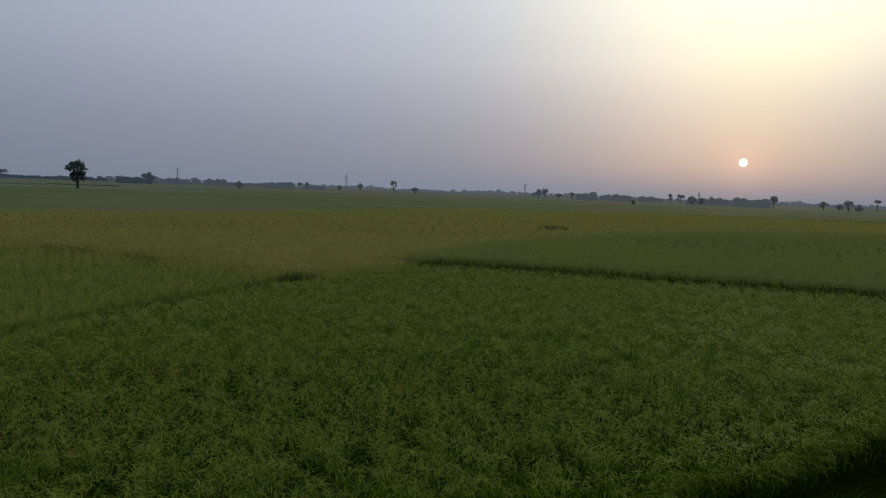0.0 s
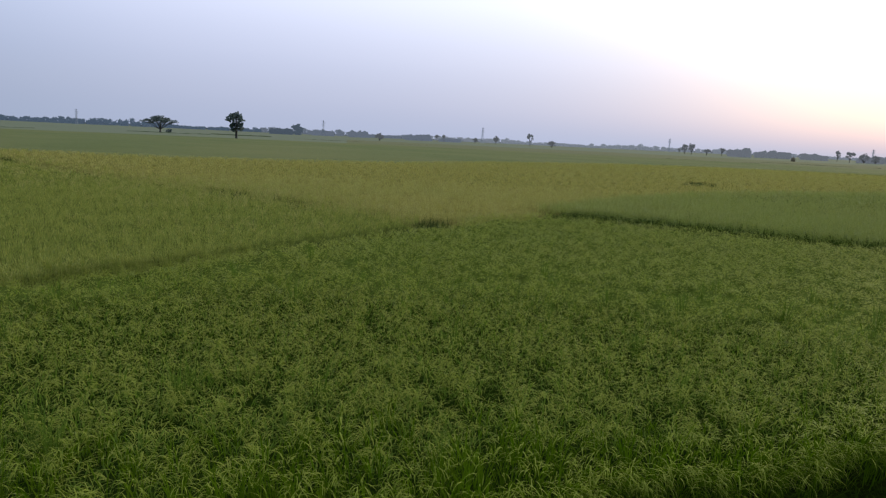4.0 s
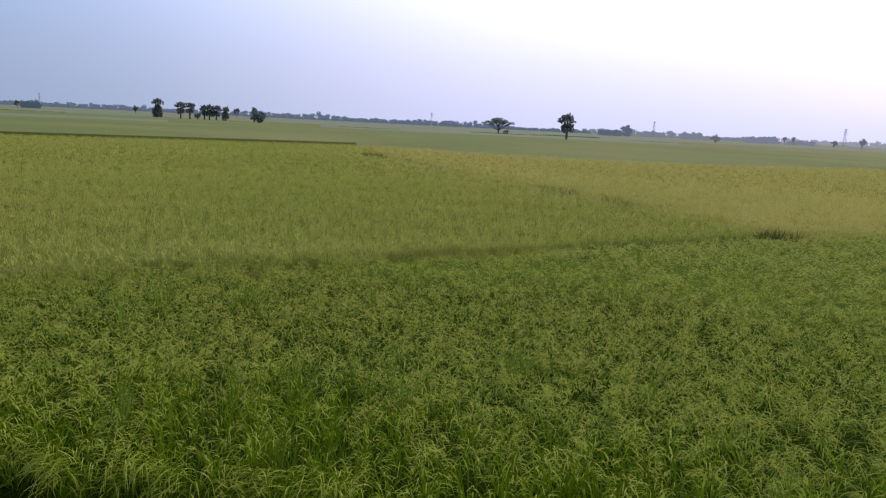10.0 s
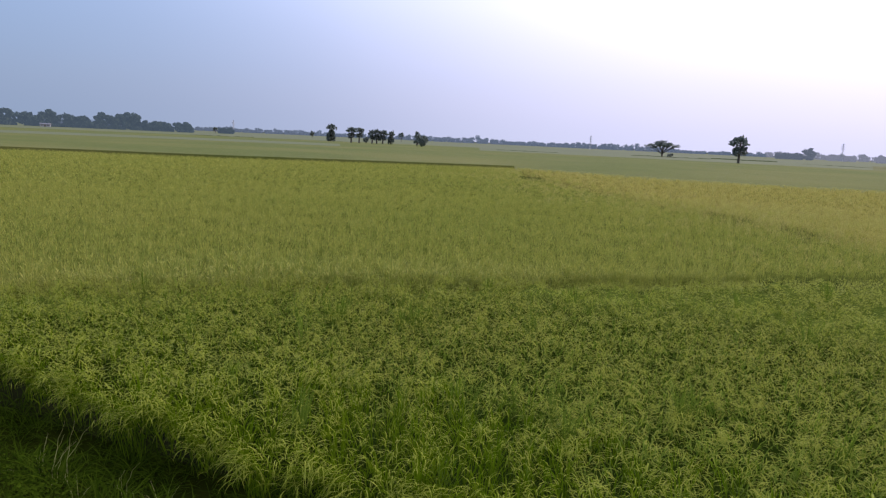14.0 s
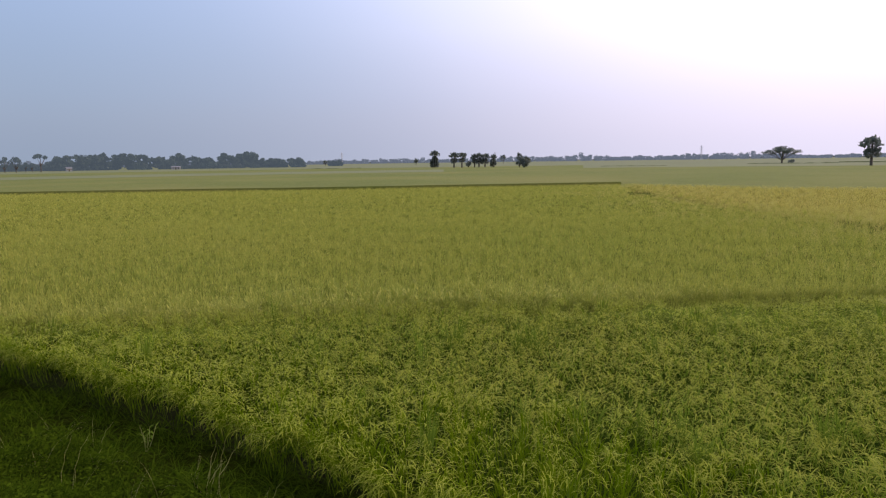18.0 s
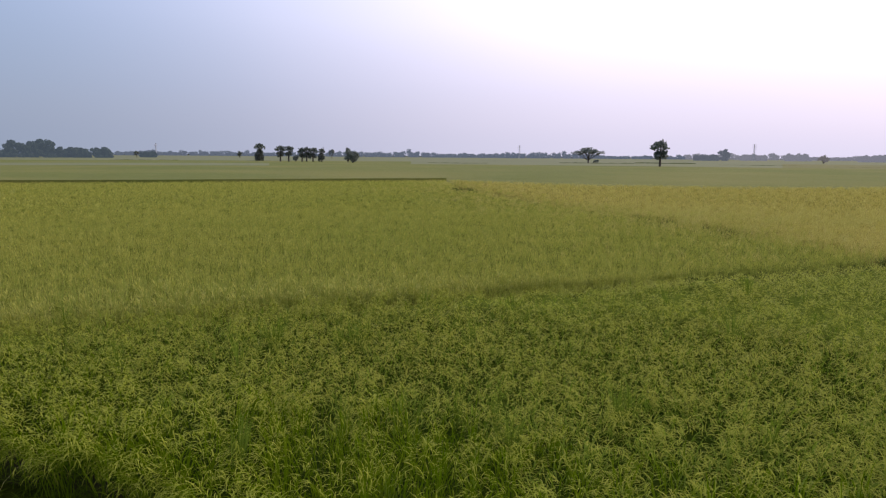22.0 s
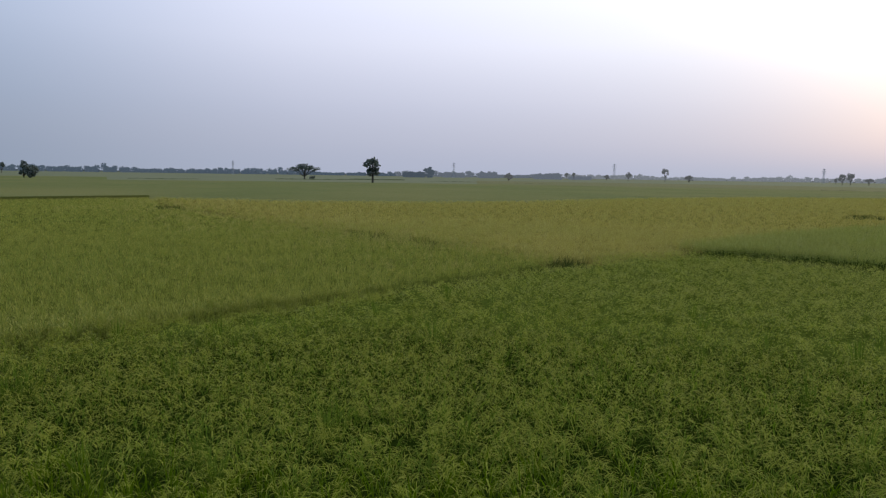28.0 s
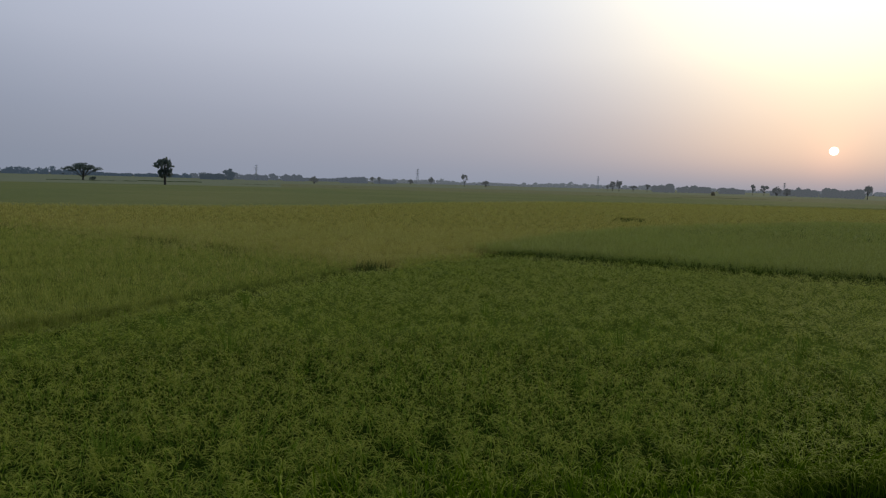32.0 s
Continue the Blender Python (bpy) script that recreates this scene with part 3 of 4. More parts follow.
a = rice(plot_near, "lodged", [LEAF_A, EAR_A], 0.92, [(0, 8.0, 0.235, 0, 1.0), (8.0, 15.5, 0.245, 1, 1.0), (15.5, 45, 0.25, 2, 1.0)],
         [(AC, 0.5), (AB[5:], 0.16)], ([road(-18, 5.25)] + DITCH_SIDE + [road(34, NEAR_EDGE)], 2.8, [LEAF_EDGE, EAR_EDGE], 1.35))
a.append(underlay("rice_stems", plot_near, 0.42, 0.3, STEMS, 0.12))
# Lighter copy of the stems: less shade in its colour farther off.
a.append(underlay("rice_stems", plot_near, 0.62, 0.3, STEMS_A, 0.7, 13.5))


def fringe(leaves, ears):
    """The outer side of a rice hill at the ditch: upright leaves that bow outwards along +x and slim ears that hang from their tips."""
    verts, faces, slots = [], [], []
    for i in range(leaves + ears):
        ear = i >= leaves
        if ear:
            vf = strip((rng.uniform(-0.12, 0.08), rng.uniform(-0.14, 0.14), rng.uniform(0.55, 0.82)), rng.uniform(-0.8, 0.8), rng.uniform(0.22, 0.36), 0.0092, rng.uniform(0.2, 0.9), rng.uniform(2.0, 2.7), 5)
        elif i % 3:
            vf = strip((rng.uniform(-0.16, 0.04), rng.uniform(-0.14, 0.14), rng.uniform(0.48, 0.72)), rng.uniform(-1.2, 1.2), rng.uniform(0.22, 0.38), 0.014, rng.uniform(0.6, 1.3), rng.uniform(1.2, 2.6), 4)
        else:
            vf = strip((rng.uniform(-0.16, 0.0), rng.uniform(-0.14, 0.14), rng.uniform(0.10, 0.40)), rng.uniform(-1.3, 1.3), rng.uniform(0.26, 0.44), 0.012, rng.uniform(1.2, 1.5), rng.uniform(0.2, 0.9), 4)
        k = len(verts)
        verts.extend(vf[0])
        faces.extend([(p + k, q + k, s + k) for p, q, s in vf[1]])
        slots.extend([int(ear)] * len(vf[1]))
    return np.array(verts, np.float32), np.array(faces, np.int32), np.array(slots, np.int32)


fu = np.repeat(np.arange(-18, 12, 0.3), 5)
fu = fu + rng.uniform(-0.12, 0.12, fu.shape)
fn = np.interp(fu, EDGE_U, EDGE_N) + 0.12 + 0.09 * np.clip((fu + 7.5) / 2, 0, 1) + rng.uniform(-0.12, 0.12, fu.shape) + 0.12 * np.sin(fu * 2.1) + 0.09 * np.sin(fu * 6.3)
fx, fy = fu * ALONG.x + fn * ACROSS.x, fu * ALONG.y + fn * ACROSS.y
a.append(scatter("rice", [fringe(15, 8) for _ in range(8)], fx, fy, np.zeros_like(fx), rng.uniform(0.78, 1.04, fx.shape), np.zeros_like(fx), np.zeros_like(fx), [LEAF_EDGE, EAR_EDGE],
                 math.atan2(-ACROSS.y, -ACROSS.x) + rng.uniform(-0.7, 0.7, fx.shape)))
stuff("rice_plot", a, "grey-green ripening rice with drooping matted ears", "rice field")
b = rice(plot_yellow, "upright", [LEAF_B, EAR_B], 0.80, [(0, 15.5, 0.2, 1, 1.0), (15.5, 40, 0.265, 2, 1.0), (40, 110, 0.5, 3, 1.0)],
         [(AB[5:], 0.2), (BE, 0.06), (BD, 0.3)], (BE[1:], 9.0, [LEAF_E, EAR_E], 0.5))
ex, ey, _ = line_weeds(AB[:6], 0.16, 0.035, 0)
ex, ey = ex - 0.26, ey + 0.1
eok = in_sight(ex, ey)
ex, ey = ex[eok], ey[eok]
edge_kinds = [tuft(14, 6, 0.84, 0.09, 0.40, 0.013, 0.7, 0.15, 2, 3, 1.42, 0.012, 0.05) for _ in range(6)]
b.append(scatter("rice", edge_kinds, ex, ey, np.zeros_like(ex), rng.uniform(0.78, 1.02, ex.shape), rng.uniform(-0.15, 0.2, ex.shape), rng.uniform(-0.2, 0.1, ex.shape), [LEAF_B, EAR_B]))
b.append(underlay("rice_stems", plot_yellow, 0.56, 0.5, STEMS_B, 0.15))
stuff("rice_plot", b, "upright yellow-green rice with ripening ears", "rice field")
c = rice(plot_deep, "dense", [LEAF_C, EAR_C], 0.98, [(0, 45, 0.24, 2, 1.0), (45, 100, 0.5, 3, 1.0)], [(AC, 1.05), (CE, 0.2)])
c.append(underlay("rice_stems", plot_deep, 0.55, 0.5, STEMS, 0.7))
stuff("rice_plot", c, "deep green dense rice behind a low bund", "rice field")
e = rice(plot_golden, "dense", [LEAF_E, EAR_E], 0.80, [(0, 45, 0.25, 2, 1.0), (45, 155, 0.75, 3, 1.08)], [(AE, 0.12), (BE, 0.12), (CE, 0.25)], (BE[1:], 5.0, [LEAF_B, EAR_B], 0.5))
e.append(underlay("rice_stems", plot_golden, 0.58, 0.6, STEMS_E, 0.6))
stuff("rice_plot", e, "golden ripening rice in a wide plot", "rice field")


def bund(line, width, top, mat=None):
    """A low earth ridge along a line between two plots."""
    bm = bmesh.new()
    rows, pts = [], []
    for (x0, y0), (x1, y1) in zip(line, line[1:]):
        k = max(2, int(math.hypot(x1 - x0, y1 - y0) / 0.6))
        pts += [(x0 + (x1 - x0) * i / k, y0 + (y1 - y0) * i / k, x1 - x0, y1 - y0) for i in range(k)]
    for x, y, dx, dy in pts:
        d = math.hypot(dx, dy)
        nx, ny = -dy / d, dx / d
        z = top * (1 + 0.3 * noise.noise((x * 0.3, y * 0.3, 0)))
        rows.append([bm.verts.new((x + nx * o * width, y + ny * o * width, h)) for o, h in ((-0.9, -0.02), (-0.45, z * 0.8), (0, z), (0.45, z * 0.8), (0.9, -0.02))])
    for p, q in zip(rows, rows[1:]):
        for i in range(4):
            bm.faces.new((p[i], p[i + 1], q[i + 1], q[i]))
    bmesh.ops.recalc_face_normals(bm, faces=bm.faces)
    return tagged(part("field_bund", bm, mat or BANK), "low grassy earth bund between two rice plots", "bund", "bunds between plots", "structure")


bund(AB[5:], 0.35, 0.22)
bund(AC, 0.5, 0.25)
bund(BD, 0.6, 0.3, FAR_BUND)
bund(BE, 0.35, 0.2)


# ---- verge and weeds ----
def verge(u0, u1, n0, n1, step, kinds, mats, size, name, label, category, wild=0.5):
    """Small plants over a stretch of the bank, resting on its slope."""
    slope = ((0.55, 2.15), (0.95, 1.9), (2.1, 1.05), (3.2, 0.42), (3.9, 0.3), (4.35, 0.18), (4.6, 0.0), (5.2, 0.0))
    us, ns = np.meshgrid(np.arange(u0, u1, step), np.arange(n0, n1, step))
    us, ns = us.ravel() + rng.uniform(-0.5, 0.5, us.size) * step, ns.ravel() + rng.uniform(-0.5, 0.5, ns.size) * step
    x, y = us * ALONG.x + ns * ACROSS.x, us * ALONG.y + ns * ACROSS.y
    ok = rng.rand(len(x)) < 0.6 + 0.4 * waves(x, y, 1.6, 41)
    x, y, ns = x[ok], y[ok], ns[ok]
    z = np.interp(ns, [p[0] for p in slope], [p[1] for p in slope]) - 0.05
    sc = size * (1 + 0.3 * waves(x, y, 1.3, 42) + rng.uniform(-0.25, 0.25, x.shape))
    me = scatter(name, kinds, x, y, z, sc, rng.uniform(-wild, wild, x.shape), rng.uniform(-wild, wild, x.shape), mats)
    return tagged(new(name, me), label, category, kind="stuff")


def weed_plant(leaves, size):
    """A low broad-leaved weed: small oval leaves on a mound."""
    c = rng.normal(size=(leaves, 3)) * (0.09, 0.09, 0.05) + (0, 0, 0.12)
    c[:, 2] = np.abs(c[:, 2])
    u = rng.normal(size=(leaves, 3))
    u[:, 2] *= 0.4
    u /= np.linalg.norm(u, axis=1)[:, None]
    v = np.cross(u, rng.normal(size=(leaves, 3)) * 0.35 + (0, 0, 1))
    v /= np.linalg.norm(v, axis=1)[:, None]
    s = size * rng.uniform(0.6, 1.3, (leaves, 1))
    q = np.stack([c - u * s, c + v * s * 0.5 + u * s * 0.2, c + u * s, c - v * s * 0.5 + u * s * 0.2], 1).reshape(-1, 3)
    k = np.arange(leaves)[:, None] * 4
    f = np.concatenate([k + [0, 1, 2], k + [0, 2, 3]])
    return q.astype(np.float32), f.astype(np.int32), np.zeros(len(f), np.int32)


grass_kinds = [tuft(14, 0, 0.10, 0.07, 0.22, 0.008, 1.4, 0.1, 3, 2, 1.1) for _ in range(6)]
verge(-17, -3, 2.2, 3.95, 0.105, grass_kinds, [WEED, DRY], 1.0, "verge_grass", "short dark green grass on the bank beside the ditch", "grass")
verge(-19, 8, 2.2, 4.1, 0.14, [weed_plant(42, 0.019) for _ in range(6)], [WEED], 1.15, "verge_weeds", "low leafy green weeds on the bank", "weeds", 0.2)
# Ditch without depth: near-black earth under this grass stands for its shade.
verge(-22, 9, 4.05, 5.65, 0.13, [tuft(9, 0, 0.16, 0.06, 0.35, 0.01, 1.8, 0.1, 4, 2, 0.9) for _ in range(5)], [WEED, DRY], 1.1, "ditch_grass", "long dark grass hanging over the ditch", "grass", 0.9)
verge(-10.0, -4.5, 3.5, 4.6, 0.42, [tuft(2, 1, 0.10, 0.06, 0.5, 0.0035, 0.8, 0.35, 5, 4, 1.1, 0.0035) for _ in range(6)], [DRY, DRY], 0.9, "dry_stalks", "pale dry grass stalks leaning over the ditch", "dry grass", 0.5)

def leaning_stalks(u, n, ground, count, tall, lean, seed, label):
    """A few thin dry stalks out of one root, each a slim curved stem with a bent tip."""
    r = np.random.RandomState(seed)
    x, y = road(u, n)
    head = tagged(new("dry_stalk_clump"), label, "dry grass", "dry stalks by the ditch")
    head.location = (x, y, ground)
    for _ in range(count):
        a, h = r.uniform(-0.5, 0.5) + lean, tall * r.uniform(0.6, 1.1)
        foot = Vector((r.uniform(-0.1, 0.1), r.uniform(-0.1, 0.1), -0.03))
        out = r.uniform(0.15, 0.55) * h
        pts = [foot + Vector((math.cos(a) * out * k * k, math.sin(a) * out * k * k, h * k * (1 - 0.25 * k * out / h))) for k in (0, 0.35, 0.7, 1.0)]
        bm = bmesh.new()
        for i, (p, q) in enumerate(zip(pts, pts[1:])):
            limb(bm, p, q, 0.0028 - 0.0006 * i, 0.0022 - 0.0006 * i, 4)
        part("stalk", bm, DRY, head)
    return head


def ditch_weed(u, n, ground, tall, seed):
    """A pale branching weed: stems with oval leaves towards their tips."""
    r = np.random.RandomState(seed)
    x, y = road(u, n)
    head = tagged(new("ditch_weed"), "pale branching weed standing in the dark ditch", "weed")
    head.location = (x, y, ground)
    for _ in range(6):
        a, h = r.rand() * 6.28, tall * r.uniform(0.6, 1.0)
        tip = Vector((math.cos(a) * 0.45 * h, math.sin(a) * 0.45 * h, h))
        bm = bmesh.new()
        limb(bm, (0, 0, -0.03), tip, 0.0032, 0.002, 5)
        stem = part("stem", bm, DRY, head)
        for k in (0.55, 0.7, 0.85, 1.0):
            b_ = r.rand() * 6.28
            v, f = strip(tip * k, b_, 0.075 * r.uniform(0.7, 1.2), 0.024, 0.5, 1.4, 3)
            crown_part("leaf", np.array(v), np.array(f), TALL_GRASS, stem)
    return head


ditch_weed(-8.35, 4.85, 0.03, 0.38, 3)
ditch_weed(-13.1, 4.75, 0.03, 0.4, 4)
for u, n, ground, count, tall, lean, seed, label in (
        (-6.3, 4.30, 0.17, 6, 0.78, 1.0, 1, "tall pale dry stalks rising beside the ditch"), (-6.75, 4.45, 0.1, 3, 0.55, 0.4, 2, "pale dry stalks leaning over the ditch"),
        (-5.6, 4.5, 0.1, 3, 0.6, 0.3, 3, "pale dry stalks leaning over the ditch"), (-8.9, 4.5, 0.1, 2, 0.55, 0.5, 4, "pale dry stalks leaning over the ditch"),
        (-7.6, 3.4, 0.35, 2, 0.7, 1.2, 5, "thin dry stalks standing in the verge grass"), (-9.3, 3.2, 0.40, 2, 0.75, 1.0, 6, "thin dry stalks standing in the verge grass"),
        (-11.2, 3.9, 0.28, 2, 0.6, 0.6, 7, "thin dry stalks standing in the verge grass")):
    leaning_stalks(u, n, ground, count, tall, lean, seed, label)

wx, wy = sprinkle(plot_near, 1.5, 0.4)
wok = (np.hypot(wx, wy) < 17) & in_sight(wx, wy) & (wx * ACROSS.x + wy * ACROSS.y > NEAR_EDGE + 0.6)
# and the clumps that stand out by the yellow plot and before the bank
CLUMPS = ((-10.5, 4.7), (-10.25, 5.2), (-9.7, 6.1), (-9.5, 6.25), (-5.6, 5.7), (-4.4, 6.7), (-4.8, 5.1), (-6.1, 4.5))
wx = np.concatenate([wx[wok]] + [cx + rng.uniform(-0.2, 0.2, 2) for cx, cy in CLUMPS])
wy = np.concatenate([wy[wok]] + [cy + rng.uniform(-0.2, 0.2, 2) for cx, cy in CLUMPS])
tall_kinds = [tuft(26, 0, 0.9, 0.09, 0.52, 0.013, 0.5, 0.1, 4, 2, 1.45, 0.01, 0.3) for _ in range(6)]
tagged(new("tall_weeds", scatter("tall_weeds", tall_kinds, wx, wy, np.zeros_like(wx), rng.uniform(0.8, 1.02, wx.shape), rng.uniform(-0.1, 0.1, wx.shape), rng.uniform(-0.1, 0.1, wx.shape), [TALL_GRASS, EAR_A])),
       "upright darker green grass tufts among the rice", "weeds", kind="stuff")


# Weeds added along the bunds, dark to stand for shade in the gaps.
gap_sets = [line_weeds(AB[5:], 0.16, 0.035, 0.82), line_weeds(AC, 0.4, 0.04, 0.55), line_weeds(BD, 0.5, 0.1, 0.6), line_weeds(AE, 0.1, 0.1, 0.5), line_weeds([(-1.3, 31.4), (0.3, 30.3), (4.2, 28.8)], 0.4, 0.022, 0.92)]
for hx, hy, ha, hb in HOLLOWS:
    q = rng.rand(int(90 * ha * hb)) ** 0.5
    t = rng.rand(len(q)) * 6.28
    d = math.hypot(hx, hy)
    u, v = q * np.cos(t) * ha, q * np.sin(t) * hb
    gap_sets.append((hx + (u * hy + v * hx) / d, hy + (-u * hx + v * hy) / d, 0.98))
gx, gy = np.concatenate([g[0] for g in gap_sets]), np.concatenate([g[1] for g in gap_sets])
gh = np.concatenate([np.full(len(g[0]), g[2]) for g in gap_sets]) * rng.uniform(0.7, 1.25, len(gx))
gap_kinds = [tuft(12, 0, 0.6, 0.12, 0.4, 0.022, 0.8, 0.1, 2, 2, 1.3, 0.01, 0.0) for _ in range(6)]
tagged(new("gap_shade_weeds", scatter("gap_shade_weeds", gap_kinds, gx, gy, np.zeros_like(gx), gh, rng.uniform(-0.2, 0.2, gx.shape), rng.uniform(-0.2, 0.2, gx.shape), [SHADE_WEED, DRY])),
       "green weeds on bunds and in hollows of the rice, dark for the shade there", "weeds", kind="stuff")


# far plots: strips of standing rice, then strips paled for haze, beyond the golden and yellow plots
def far_plot(az0, az1, r0, r1, top, mat, label):
    """A plot bounded by two bearings and two distances, with a rough top and sides."""
    steps_a, steps_r = max(4, int(abs(az1 - az0) / 1.2)), max(3, int((r1 - r0) / 9))
    bm = bmesh.new()
    grid = []
    for i in range(steps_r + 1):
        row = []
        for j in range(steps_a + 1):
            p = direction(az0 + (az1 - az0) * j / steps_a, 0) * (r0 + (r1 - r0) * i / steps_r)
            edge = i in (0, steps_r) or j in (0, steps_a)
            row.append(bm.verts.new((p.x, p.y, top + 0.05 * noise.noise(p * 0.2) - (0.02 if edge else 0))))
        grid.append(row)
    for p, q in zip(grid, grid[1:]):
        for j in range(steps_a):
            bm.faces.new((p[j], p[j + 1], q[j + 1], q[j]))
    rim = [ed for ed in bm.edges if ed.is_boundary]
    out = bmesh.ops.extrude_edge_only(bm, edges=rim)
    for v in out["geom"]:
        if isinstance(v, bmesh.types.BMVert):
            v.co.z = 0.0
    bmesh.ops.recalc_face_normals(bm, faces=bm.faces)
    return tagged(part("rice_plot", bm, mat), label, "rice field", "far plots", "stuff")


def outer_plot(inner, r1, top, mat, label, gap=0.7, lip=None):
    """A plot between a broken line and a distance."""
    bm = bmesh.new()
    rows = []
    for (x0, y0), (x1, y1) in zip(inner, inner[1:]):
        k = max(2, int(math.hypot(x1 - x0, y1 - y0) / 5))
        for i in range(k + 1):
            p = Vector((x0 + (x1 - x0) * i / k, y0 + (y1 - y0) * i / k, 0))
            p = p * (1 + gap / p.length)
            far = p.normalized() * r1
            row = [bm.verts.new((p.x, p.y, 0.0)), bm.verts.new((p.x, p.y, top if lip is None else lip))]
            for s in range(1, 9):
                q = p.lerp(far, s / 8)
                row.append(bm.verts.new((q.x, q.y, top + 0.05 * noise.noise(q * 0.2))))
            row.append(bm.verts.new((far.x, far.y, 0.0)))
            rows.append(row)
    for p, q in zip(rows, rows[1:]):
        for i in range(len(p) - 1):
            bm.faces.new((p[i], p[i + 1], q[i + 1], q[i]))
    bmesh.ops.recalc_face_normals(bm, faces=bm.faces)
    return tagged(part("rice_plot", bm, mat), label, "rice field", "far plots", "stuff")


outer_plot(BD[::-1], 178, 0.94, FIELD_FAR, "far plot of tall green rice behind a dark bund")
outer_plot([(-64.5, 53.5)] + ED[:5], 178, 0.84, FIELD_FAR, "far plot of green rice", -2.0, 0.45)
outer_plot(ED[4:] + [(120, 120)], 178, 0.84, FIELD_FAR, "far plot of green and yellowing rice", -2.0, 0.45)
for az0, az1, r0, r1, top, mat, label in [
        (101, 62, 178.1, 246, 0.60, FIELD_FAR_PALE, "far strip of yellowing rice"), (62, 25.5, 178.1, 246, 0.60, FIELD_FAR, "far strip of green rice"),
        (25.5, -5, 178.1, 246, 0.60, FIELD_FAR, "far strip of green rice"), (-5, -40, 178.1, 250, 0.60, FIELD_FAR, "far strip of green rice"),
        (101, 50, 246, 363, 0.45, FIELD_FAR, "far strip of green rice"), (50, 25.5, 246, 363, 0.42, FIELD_FAR_PALE, "far strip of low fields, paled for haze"), (25.5, 20, 246, 363, 0.42, FIELD_FAR_PALE, "far strip of low fields, paled for haze"),
        (20, -12, 246, 423, 0.42, FIELD_FAR_GOLD, "far strip of yellowing rice"), (-12, -40, 250, 423, 0.42, FIELD_FAR_GOLD, "far strip of yellowing rice"),
        (101, 55, 363, 605, 0.15, FIELD_FAR_PALE, "far strip of low fields, paled for haze"), (55, 20, 363, 605, 0.15, FIELD_FAR_PALE, "far strip of low fields, paled for haze"),
        (20, -40, 423, 605, 0.15, FIELD_FAR_PALE, "far strip of low fields, paled for haze"), (101, -40, 605, 1700, 0.12, FIELD_FAR_PALE, "far open fields in haze")]:
    far_plot(az0, az1, r0, r1, top, mat, label)

def far_bund(az0, az1, dist, top):
    """A dark earth bund far out in the fields."""
    p = [direction(az0 + (az1 - az0) * i / 8, 0) * (dist + 4 * math.sin(i)) for i in range(9)]
    return bund([(q.x, q.y) for q in p], 0.8, top - 0.08, FAR_BUND)


for az0, az1, dist, top in ((48.5, 43.2, 300, 0.65), (37.2, 31.0, 345, 0.75), (31.0, 26.2, 400, 0.7), (24.5, 18.5, 330, 0.6), (16.5, 13.0, 300, 0.55),
                            (-7, -14, 262, 0.55), (-14, -22, 300, 0.6), (74, 69, 364, 0.65), (64, 60, 352, 0.6)):
    far_bund(az0, az1, dist, top)

# ---- trees ----


def stand(name, az, dist, label, category, group=""):
    p = direction(az, 0) * dist
    o = new(name, None)
    o.location = (p.x, p.y, 0)
    return tagged(o, label, category, group)


def fans(r, n, centre, radius, z_spread, lo, hi, size):
    """Palm fans: pleated half-discs at the ends of stalks round a head."""
    verts, faces = [], []
    for _ in range(n):
        a, e = r.rand() * 6.28, radians(r.uniform(lo, hi))
        way = Vector((math.cos(a) * math.cos(e), math.sin(a) * math.cos(e), math.sin(e)))
        hub = Vector(centre) + Vector((0, 0, r.uniform(-z_spread, z_spread))) + way * radius * r.uniform(0.55, 1.0)
        side = way.cross(Vector((0, 0, 1)))
        side = side.normalized() if side.length > 0.01 else Vector((1, 0, 0))
        up = side.cross(way)
        roll = r.uniform(-1.5, 1.5)
        side, up = side * math.cos(roll) + up * math.sin(roll), up * math.cos(roll) - side * math.sin(roll)
        k = len(verts)
        verts.append(tuple(hub))
        rays = 9
        for i in range(rays):
            t = radians(-115 + 230 * i / (rays - 1))
            s = size * r.uniform(0.8, 1.1) * (1 if i % 2 else 0.72)
            verts.append(tuple(hub + (way * math.cos(t) + side * math.sin(t)) * s + up * 0.12 * s * (1 if i % 2 else -1) - Vector((0, 0, 0.25 * s * abs(math.sin(t))))))
        faces += [(k, k + 1 + i, k + 2 + i) for i in range(rays - 1)]
        m0, w = Vector(centre), side * 0.05
        j = len(verts)
        verts += [tuple(m0 - w), tuple(m0 + w), tuple(hub)]
        faces.append((j, j + 1, j + 2))
    return np.array(verts), np.array(faces)


